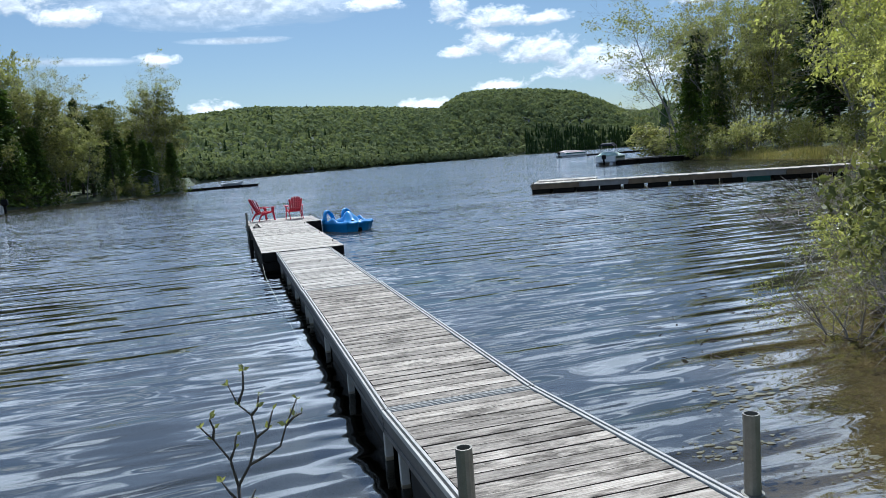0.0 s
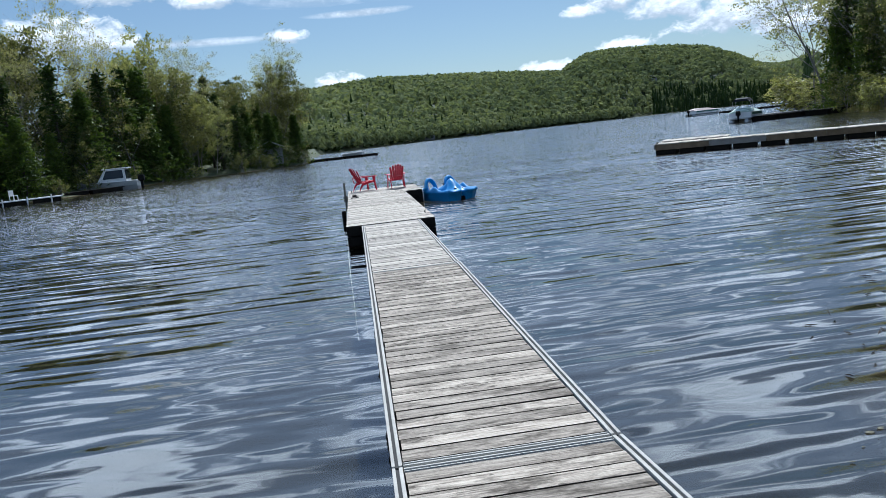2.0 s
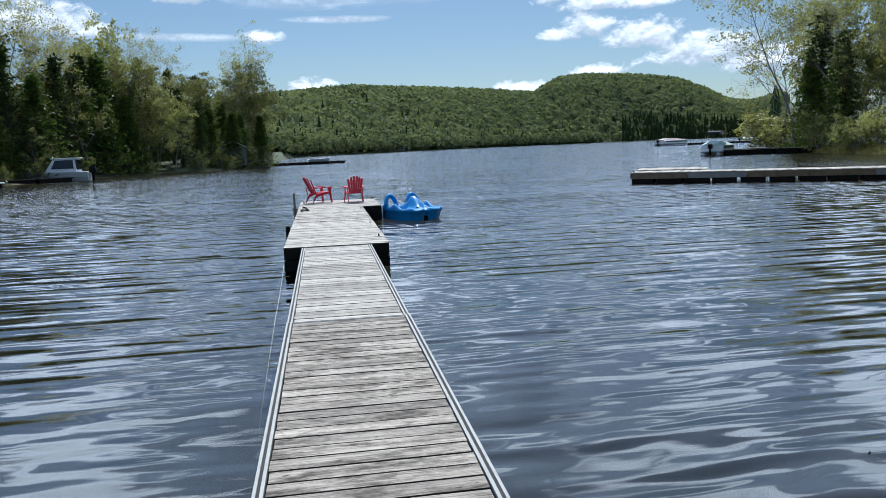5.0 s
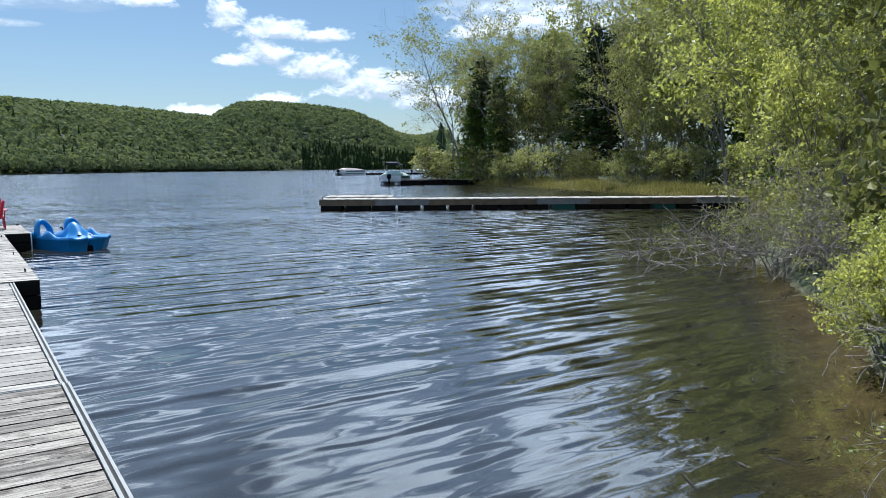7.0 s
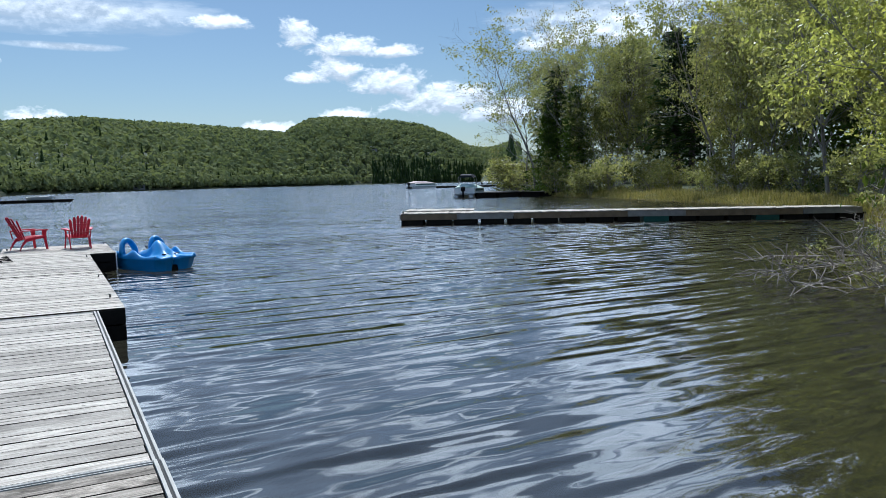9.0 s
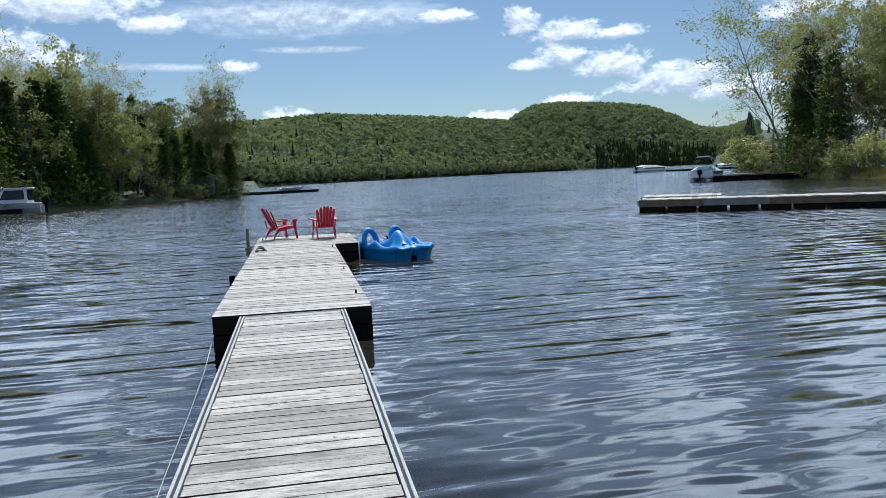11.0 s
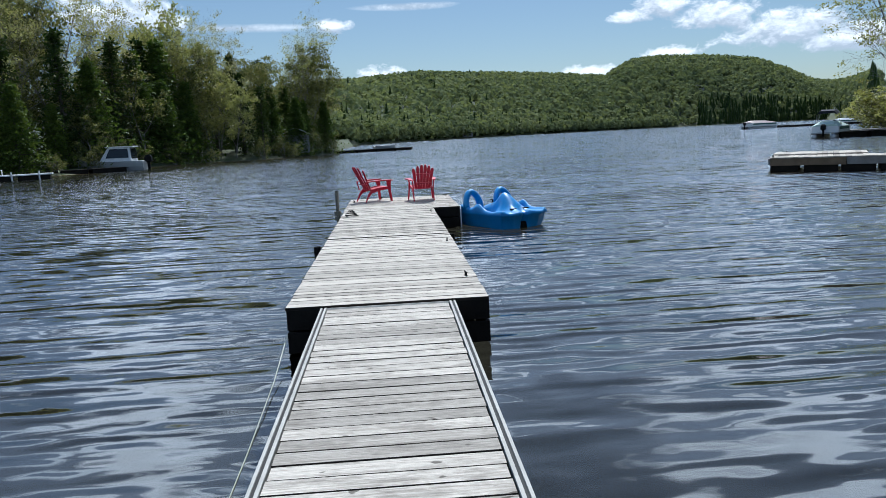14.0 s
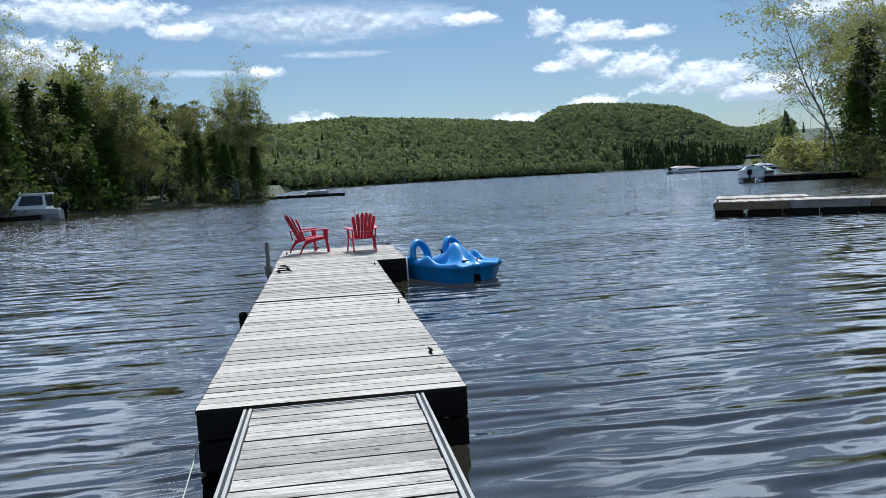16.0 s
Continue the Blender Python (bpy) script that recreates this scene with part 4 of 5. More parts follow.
def pontoon_boat(m, L, W, cover, canopy, label):
    ob = thing("pontoon_boat", m, label, "boat")
    for s in (-1, 1):
        bm = bmesh.new()
        tube(bm, [(s * W * 0.34, 0, 0.12), (s * W * 0.34, 0.15, 0.12), (s * W * 0.34, L * 0.9, 0.12), (s * W * 0.34, L, 0.28)], [0.18, 0.30, 0.30, 0.05], 12)
        part("pontoon", bm, GREYHULL, ob, smooth=True)
    bm = bmesh.new()
    box(bm, -W / 2, W / 2, 0.05, L * 0.97, 0.42, 0.52, 0.02)
    part("deck", bm, GREYHULL, ob)
    for x0, x1, y0, y1 in ((-W / 2, -W / 2 + 0.05, 0.5, L * 0.95), (W / 2 - 0.05, W / 2, 0.5, L * 0.95), (-W / 2 + 0.06, W / 2 - 0.06, 0.5, 0.55), (-W / 2 + 0.06, W / 2 - 0.06, L * 0.95 - 0.05, L * 0.95)):
        bm = bmesh.new()
        box(bm, x0, x1, y0, y1, 0.54, 1.12, 0.015)
        part("side_panel", bm, WHITE, ob)
        if x1 - x0 < 0.2:
            bm = bmesh.new()
            xx = x0 - 0.006 if x0 < 0 else x1 - 0.004
            box(bm, xx, xx + 0.01, y0 + 0.3, y1 - 0.3, 0.8, 1.05)
            part("stripe", bm, TEAL, ob, "dark green stripe")
    bm = bmesh.new()
    loft(bm, [[(-W / 2 * w, y, 1.10), (-W / 2 * w * 0.55, y, z), (W / 2 * w * 0.55, y, z), (W / 2 * w, y, 1.10)] for y, w, z in ((0.48, 1.01, 1.3), (L * 0.3, 1.02, 1.6), (L * 0.6, 1.02, 1.55), (L * 0.93, 1.0, 1.22))])
    part("cover", bm, cover, ob)
    if canopy:
        bm = bmesh.new()
        loft(bm, [[(-W * 0.38, y, z - 0.12), (-W * 0.26, y, z + 0.22), (W * 0.26, y, z + 0.22), (W * 0.38, y, z - 0.12), (W * 0.26, y, z - 0.02), (-W * 0.26, y, z - 0.02)] for y, z in ((L * 0.20, 2.32), (L * 0.33, 2.46), (L * 0.48, 2.40))])
        part("bimini_top", bm, CANVAS, ob, "dark canvas sun top")
        for s in (-1, 1):
            for y in (L * 0.23, L * 0.46):
                bm = bmesh.new()
                tube(bm, [(s * W * 0.46, L * 0.36, 1.1), (s * W * 0.37, y, 2.30)], 0.025, 6)
                part("bow", bm, ALU, ob)
    outboard(ob, 0, -0.12, 0.85)
    return ob


pontoon_boat(pose(40.9, 79.6, 0, 0, 0, -44), 5.2, 2.4, MINT, True, "white pontoon boat with pale green cover and dark sun top")
pontoon_boat(pose(86.0, 189.0, 0, 0, 0, -66) @ Matrix.Scale(1.25, 4), 8.0, 2.6, TAN, False, "pontoon boat under a tan cover moored far out")
pontoon_boat(pose(117.0, 203.0, 0, 0, 0, -80), 7.0, 2.5, WHITE, False, "white covered boat at the far dock")


def rowing_boat(m, label):
    ob = thing("rowing_boat", m, label, "boat")
    bm = bmesh.new()
    loft(bm, hull(3.4, 1.3, 0.42, 0.1, 0.5))
    part("hull", bm, GREYHULL, ob)
    for y in (0.7, 1.7):
        bm = bmesh.new()
        box(bm, -0.55, 0.55, y, y + 0.25, 0.36, 0.40, 0.01)
        part("thwart", bm, ALU, ob)


rowing_boat(pose(50.5, 80.6, 0.0, 0, 0, 60), "grey aluminium rowing boat beside the dark dock")
rowing_boat(pose(-2.2, 126.6, 0.42, 0, 0, -70), "small white boat on the thin dark dock")


def shed(m, w, d, h, label, wall=None, roof=None, windows=True):
    ob = thing("shed", m, label, "shed")
    for x0, x1, y0, y1 in ((-w / 2, w / 2, -d / 2, -d / 2 + 0.12), (-w / 2, w / 2, d / 2 - 0.12, d / 2), (-w / 2, -w / 2 + 0.12, -d / 2 + 0.12, d / 2 - 0.12), (w / 2 - 0.12, w / 2, -d / 2 + 0.12, d / 2 - 0.12)):
        bm = bmesh.new()
        box(bm, x0, x1, y0, y1, 0, h, 0.01)
        part("wall", bm, wall or SIDING, ob)
    bm = bmesh.new()
    loft(bm, [[(-w / 2 - 0.3, y, h), (0, y, h + w * 0.28), (w / 2 + 0.3, y, h), (0, y, h + w * 0.28 - 0.12)] for y in (-d / 2 - 0.3, d / 2 + 0.3)])
    part("roof", bm, roof or ROOF_WHITE, ob)
    for x in (-w * 0.25, w * 0.25) if windows else ():
        bm = bmesh.new()
        box(bm, x - w * 0.12, x + w * 0.12, -d / 2 - 0.03, -d / 2 - 0.004, h * 0.4, h * 0.8, 0.01)
        part("window", bm, WINDOW, ob)
    return ob


# ---- trees and bushes ----
def grow(rng, height, spread, levels, base_r, fork, up, first=0.3, wobble=0.12, lean=(0, 0), stems=1, limbs=9, limb_len=0.42, limb_angle=50):
    """Branches of a tree: a list of (points, radii), and the points where leaves may sit with their branch level."""
    tubes, tips = [], []

    def branch(p, d, length, r, level):
        n = 5 if level == 0 else 4 if level == 1 else 3 if level == 2 else 2
        pts, rad = [p.copy()], [r]
        q, dd = p.copy(), d.copy()
        for i in range(n):
            dd = (dd + Vector((rng.gauss(0, wobble), rng.gauss(0, wobble), rng.gauss(0, wobble * 0.5) + up * (0.25 if level else 0.05)))).normalized()
            q = q + dd * (length / n)
            pts.append(q.copy())
            rad.append(max(0.004, r * (1 - (i + 1) / n * (0.78 if level < levels else 0.9))))
        tubes.append((pts, rad, 6 if level == 0 else 4 if level == 1 else 3))
        if level >= 1:
            for i in range(1, len(pts)):
                tips.append((pts[i], level))
        if level < levels:
            count = limbs if level == 0 else fork
            for k in range(count):
                f = first + (1 - first) * (k + rng.random() * 0.8) / count if level == 0 else 0.3 + 0.7 * (k + rng.random()) / count
                f = min(f, 0.98)
                i = min(int(f * n), n - 1)
                a = pts[i].lerp(pts[i + 1], f * n - i)
                axis = (pts[i + 1] - pts[i]).normalized()
                side = axis.orthogonal().normalized()
                turn = rng.uniform(0, 2 * math.pi) if level else k * 2.4 + rng.uniform(-0.5, 0.5)
                side = Matrix.Rotation(turn, 3, axis) @ side
                ang = radians(limb_angle * rng.uniform(0.7, 1.25))
                nd = (axis * math.cos(ang) + side * math.sin(ang)).normalized()
                reach = limb_len * (1.15 - 0.75 * abs(f - 0.45) if level == 0 else 1.0)
                ln = (height * reach * spread if level == 0 else length * rng.uniform(0.42, 0.65))
                branch(a, nd, ln * rng.uniform(0.8, 1.2), rad[i] * (0.5 if level == 0 else 0.6), level + 1)

    for s in range(stems):
        tilt = Vector((lean[0], lean[1], 1))
        start = Vector((0, 0, -0.15))
        if stems > 1:
            a = 2 * math.pi * (s + rng.random() * 0.6) / stems
            tilt += Vector((math.cos(a), math.sin(a), 0)) * rng.uniform(0.15, 0.75)
            start += Vector((math.cos(a), math.sin(a), 0)) * 0.12
        branch(start, tilt.normalized(), height * (1 if stems == 1 else rng.uniform(0.75, 1.1)), base_r, 0)
    return tubes, tips


def tubes_mesh(name, tubes):
    bm = bmesh.new()
    for pts, rad, sides in tubes:
        tube(bm, pts, rad, sides, False)
    me = bpy.data.meshes.new(name)
    bm.to_mesh(me)
    bm.free()
    me.polygons.foreach_set("use_smooth", [True] * len(me.polygons))
    return me


def leaves_mesh(name, centres, nrng, size, droop=0.0, slim=0.55, flat=0.0):
    """Small folded leaves, each four-cornered, at random turns."""
    n = len(centres)
    c = np.asarray(centres)
    a = nrng.normal(size=(n, 3))
    a[:, 2] = a[:, 2] * (1 - flat) - droop
    a /= np.linalg.norm(a, axis=1)[:, None]
    b = np.cross(a, nrng.normal(size=(n, 3)))
    b /= np.linalg.norm(b, axis=1)[:, None]
    up = np.cross(a, b)
    s = (size * nrng.uniform(0.6, 1.35, n))[:, None]
    v = np.stack([c, c + a * s * 0.5 + b * s * slim * 0.5 + up * s * 0.10, c + a * s, c + a * s * 0.5 - b * s * slim * 0.5 + up * s * 0.10], 1).reshape(-1, 3)
    return np_mesh(name, v, np.arange(4 * n).reshape(-1, 4))


def leafy_tree(name, label, seed, leaf, bark, leaves, size, cluster, category="tree", tip_level=2, **shape):
    rng, nrng = random.Random(seed), np.random.default_rng(seed)
    ob = thing(name, pose(0, 0, -500), label, category)
    tubes, tips = grow(rng, **shape)
    link_mesh("trunk", tubes_mesh("trunk", tubes), bark, ob)
    pool = np.array([p[:] for p, lv in tips if lv >= tip_level] or [p[:] for p, lv in tips])
    clumps = pool[nrng.integers(0, len(pool), max(1, leaves // 22))]
    clumps = clumps + nrng.normal(size=clumps.shape) * cluster
    pick = clumps[nrng.integers(0, len(clumps), leaves)] + nrng.normal(size=(leaves, 3)) * np.array([0.8, 0.8, 0.45]) * max(cluster, size) * 1.2
    link_mesh("crown", leaves_mesh("crown", pick, nrng, size), leaf, ob)
    return ob


def conifer(name, label, seed, height, radius, whorls, leaf, per, size, shape=1.0, bare=0.1, droop=0.35):
    """A spruce or cedar: a straight trunk, whorls of boughs, sprays of needles along each."""
    rng, nrng = random.Random(seed), np.random.default_rng(seed)
    ob = thing(name, pose(0, 0, -500), label, "tree")
    tubes = [([Vector((rng.gauss(0, 0.03), rng.gauss(0, 0.03), height * k / 6 - 0.15)) for k in range(7)], [0.016 * height * (1 - k / 6.3) for k in range(7)], 7)]
    pts = []
    for w in range(whorls):
        f = bare + (0.985 - bare) * (w / whorls) ** 0.9
        z = f * height
        reach = radius * (1 - f) ** shape * rng.uniform(0.5, 1.25) + 0.05
        n = rng.randint(4, 6)
        a0 = rng.uniform(0, 6.28)
        for k in range(n):
            a = a0 + 6.283 * k / n + rng.uniform(-0.3, 0.3)
            ln = reach * rng.uniform(0.65, 1.15)
            end = Vector((math.cos(a) * ln, math.sin(a) * ln, z - droop * ln + 0.1 * ln * rng.random()))
            start = Vector((0, 0, z))
            tubes.append(([start, start.lerp(end, 0.5) + Vector((0, 0, 0.05 * ln)), end], [0.022 + 0.012 * ln, 0.015, 0.005], 3))
            for q in range(per):
                t = (q + rng.random()) / per
                p = start.lerp(end, 0.12 + 0.9 * t)
                w2 = 0.10 + 0.16 * ln * (1 - 0.5 * t)
                pts.append((p.x + rng.gauss(0, w2), p.y + rng.gauss(0, w2), p.z - abs(rng.gauss(0, 0.10 + 0.10 * ln))))
    link_mesh("trunk", tubes_mesh("trunk", tubes), BARK_DARK, ob)
    link_mesh("crown", leaves_mesh("crown", pts, nrng, size, droop=0.5, slim=0.42), leaf, ob)
    return ob


# models, each built once and then copied along the shores
FULL = [leafy_tree("broadleaf_tree", "broad-leaved tree in fresh yellow-green spring leaf", 11 + i, (LEAF_SPRING, LEAF_OLIVE, LEAF_OLIVE)[i], BARK, 4800, 0.27, 0.22,
                   height=10, spread=0.95, levels=3, base_r=0.11, fork=4, up=0.5, first=0.14, limbs=15, limb_len=0.33, limb_angle=48) for i in range(3)]
LACY = [leafy_tree("birch_tree", "slender tree with bare grey branches and sparse young leaves", 31 + i, LEAF_SPRING if i else LEAF_BUD, BARK, 3400, 0.15, 0.24,
                   height=10, spread=1.0, levels=3, base_r=0.085, fork=6, up=0.45, first=0.28, limbs=13, limb_len=0.34, limb_angle=50) for i in range(2)]
SPRUCE = [conifer("spruce_tree", "dark narrow spruce with drooping boughs", 41 + i, 10, (1.9, 2.3)[i], 21, NEEDLE, 15, 0.34) for i in range(2)]
CEDARS = [conifer("cedar_tree", "dense dark green cedar, full to the ground", 51 + i, 10, (2.7, 3.2)[i], 40, CEDAR, 22, 0.36, shape=1.0, bare=0.03, droop=0.2) for i in range(2)]
LOW = [leafy_tree("shore_bush", "leafy bush overhanging the water's edge", 61 + i, (LEAF_OLIVE, LEAF_SPRING)[i], BARK, 1300, 0.20, 0.20, "bush", 1,
                  height=2.6, spread=0.9, levels=2, base_r=0.035, fork=3, up=0.2, first=0.1, limbs=6, limb_len=0.5, limb_angle=45, stems=4, wobble=0.2) for i in range(2)]
MODELS = FULL + LACY + SPRUCE + CEDARS + LOW


def plant(model, x, y, height, base, turn, wide=1.0, label=""):
    s = height / base
    ob = copy_thing(model, pose(x, y, float(ground_height(x, y)) - 0.02, 0, 0, turn))
    ob.scale = (s * wide, s * wide, s)
    if label:
        ob["label"] = label
    return ob


def polar(az, d):
    return CX + d * math.sin(radians(az)), CY + d * math.cos(radians(az))


def skyline_left(az):
    return float(np.interp(az, [-75, -45, -35, -29, -26, -20, -18, -15, -12, -8.6, -6, -4, -3.4], [13, 12.5, 11, 10.0, 9.9, 9.2, 8.0, 7.6, 6.6, 6.1, 5.9, 5.2, 3.8]))


def left_woods():
    rng = random.Random(77)
    az = -46.0
    while az < -3.6:
        d0 = float(shore(az))
        # tall trees behind
        for row, (dd, keep) in enumerate(((3.0, 1.0), (7.0, 1.0), (12.0, 1.0), (19.0, 1.0), (27.0, 1.0))):
            a = az + rng.uniform(-0.5, 0.5)
            if a > -3.7 - row * 0.35 or (a < -33 and row > 1):
                continue
            d = d0 + dd + rng.uniform(-1.5, 2.5)
            top = math.tan(radians(skyline_left(a))) * d + 2.0
            u = rng.random()
            if row == 4:
                model, h = CEDARS[0], top * 0.62
            elif row <= 1 and (row == 0 or u < 0.6):
                u = u * 2 if row else u
                model = rng.choice(CEDARS) if u < 0.66 else rng.choice(SPRUCE) if u < 0.8 else rng.choice(FULL)
                h = top * (rng.uniform(0.42, 0.75) if row == 0 else rng.uniform(0.55, 0.88))
            else:
                model = rng.choice(FULL[1:]) if u < 0.45 else rng.choice(LACY) if u < 0.78 else rng.choice(SPRUCE) if u < 0.9 else rng.choice(CEDARS)
                h = top * rng.uniform(0.72, 1.0)
            g = float(ground_height(*polar(a, d)))
            plant(model, *polar(a, d), max(3.5, h - g), 10, rng.uniform(0, 360), 1.35 if model in SPRUCE else 1.45 if model in CEDARS else 0.95)
        # low growth along the water
        a = az + rng.uniform(-0.4, 0.4)
        if rng.random() < 0.85:
            plant(LOW[0] if rng.random() < 0.75 else LOW[1], *polar(a, float(shore(a)) + rng.uniform(0.6, 2.0)), rng.uniform(1.2, 2.6), 2.6, rng.uniform(0, 360))
        az += 155.0 / d0 * rng.uniform(0.85, 1.15)
    # trees that stand out
    for a, d, el, model in ((-12.9, 116, 7.25, SPRUCE[1]), (-10.9, 112, 6.6, SPRUCE[0]), (-25.6, 92, 10.6, SPRUCE[1]), (-6.5, 116, 7.1, LACY[1]), (-4.2, 120, 5.6, LACY[0]),
                            (-15.7, 108, 7.9, FULL[0]), (-22.0, 96, 10.1, LACY[1]), (-13.6, 114, 7.6, LACY[0])):
        plant(model, *polar(a, d), math.tan(radians(el)) * d + 2.0 - float(ground_height(*polar(a, d))), 10, a * 50, 1.0 if model in SPRUCE else 0.8)


left_woods()


def right_woods():
    """The wooded point beyond the neighbouring dock."""
    rng = random.Random(99)
    # azimuth, distance, skyline elevation, model, width
    for a, d, el, model, wide in ((35.2, 96, 9.5, LACY[1], 1.15), (34.6, 99, 7.0, LACY[1], 1.0), (36.8, 94, 8.5, SPRUCE[1], 1.5), (36.2, 92, 6.0, CEDARS[0], 1.1), (37.9, 90, 9.0, LACY[1], 0.9),
                                  (38.9, 92, 10.5, LACY[0], 0.8), (38.2, 88, 7.0, CEDARS[1], 1.1), (40.4, 96, 9.0, FULL[1], 0.7), (41.8, 93, 9.6, FULL[0], 0.75), (40.0, 86, 5.0, FULL[2], 0.8),
                                  (43.2, 96, 8.4, LACY[1], 1.0), (42.6, 88, 5.5, FULL[1], 0.8), (45.4, 84, 10.9, SPRUCE[0], 1.9), (46.6, 82, 10.2, SPRUCE[1], 1.6), (44.6, 88, 7.0, LACY[0], 0.9),
                                  (47.6, 74, 9.0, FULL[0], 0.7), (48.4, 70, 11.6, LACY[1], 1.0), (49.6, 66, 9.5, FULL[1], 0.75), (50.8, 68, 11.2, LACY[0], 0.9), (51.6, 60, 8.0, FULL[2], 0.9),
                                  (52.6, 62, 12.5, FULL[0], 0.8), (54.0, 58, 13.5, FULL[1], 0.8), (55.8, 52, 14.5, FULL[0], 0.85), (57.6, 50, 15.5, FULL[2], 0.85), (53.4, 72, 12.0, SPRUCE[0], 0.9),
                                  (59.0, 46, 17.0, FULL[1], 0.9), (60.6, 42, 18.5, FULL[0], 0.9), (57.0, 60, 14.5, CEDARS[1], 0.9), (62.4, 38, 20.0, CEDARS[0], 0.8), (64.0, 40, 20.0, FULL[1], 0.9),
                                  (46.0, 104, 8.5, FULL[2], 0.9), (49.0, 96, 9.0, FULL[0], 0.9), (41.0, 108, 8.2, FULL[0], 0.8), (66, 40, 21, FULL[0], 0.9), (69, 38, 22, CEDARS[1], 0.9), (72, 36, 22, FULL[2], 0.9)):
        x, y = polar(a, d)
        plant(model, x, y, math.tan(radians(el)) * d + 2.0 - float(ground_height(x, y)), 10, rng.uniform(0, 360), wide)
    for a in np.linspace(37.5, 56, 20):
        d = rng.uniform(100, 122) if a < 50 else rng.uniform(70, 90)
        x, y = polar(a, d)
        plant(rng.choice(FULL[:2]), x, y, math.tan(radians(rng.uniform(5.5, 8.5) + max(0, a - 47) * 0.4)) * d + 2.0 - float(ground_height(x, y)), 10, rng.uniform(0, 360), 1.0)
    for k in range(34):
        a = rng.uniform(34.2, 60)
        d = float(shore(a)) + (rng.uniform(1.0, 4.0) if a < 41 else rng.uniform(7.0, 14.0))
        plant(rng.choice(LOW), *polar(a, d), rng.uniform(1.4, 3.4), 2.6, rng.uniform(0, 360), 1.1)


right_woods()


def point_thicket():
    """Low bushes closing the tip of the wooded point, behind the moored boats."""
    rng = random.Random(52)
    for k in range(30):
        a = 31.4 + 2.5 * k / 29
        d = float(shore(a)) + rng.uniform(2.0, 9.0)
        plant(rng.choice(LOW), *polar(a, d), rng.uniform(2.5, 4.5), 2.6, rng.uniform(0, 360), 1.5)


point_thicket()


# ---- the near bank: alders, the bright bush, dead brush, sapling ----
ALDER = [leafy_tree("alder_bush", "tall alder bush thick with small yellow-green leaves", 71 + i, (LEAF_BRIGHT, LEAF_SPRING, LEAF_BRIGHT)[i], BARK, 12000, 0.125, 0.12, "bush", 2,
                    height=6.0, spread=0.8, levels=3, base_r=0.045, fork=4, up=0.35, first=0.12, limbs=9, limb_len=0.34, limb_angle=42, stems=5, wobble=0.14) for i in range(3)]
SWEETGALE = leafy_tree("green_bush", "low bush with dense bright yellow-green leaves", 81, LEAF_BRIGHT, BARK, 9000, 0.062, 0.07, "bush", 1,
                       height=1.25, spread=0.9, levels=2, base_r=0.014, fork=5, up=0.35, first=0.25, limbs=9, limb_len=0.42, limb_angle=38, stems=11, wobble=0.16)
TWIGGY = leafy_tree("twiggy_bush", "tangled bush of grey twigs with a few opening leaves", 83, LEAF_SPRING, TWIG, 1000, 0.07, 0.12, "bush", 2,
                    height=1.8, spread=0.9, levels=3, base_r=0.026, fork=3, up=0.05, first=0.1, limbs=6, limb_len=0.5, limb_angle=48, stems=6, wobble=0.2)
MODELS += ALDER + [SWEETGALE, TWIGGY]


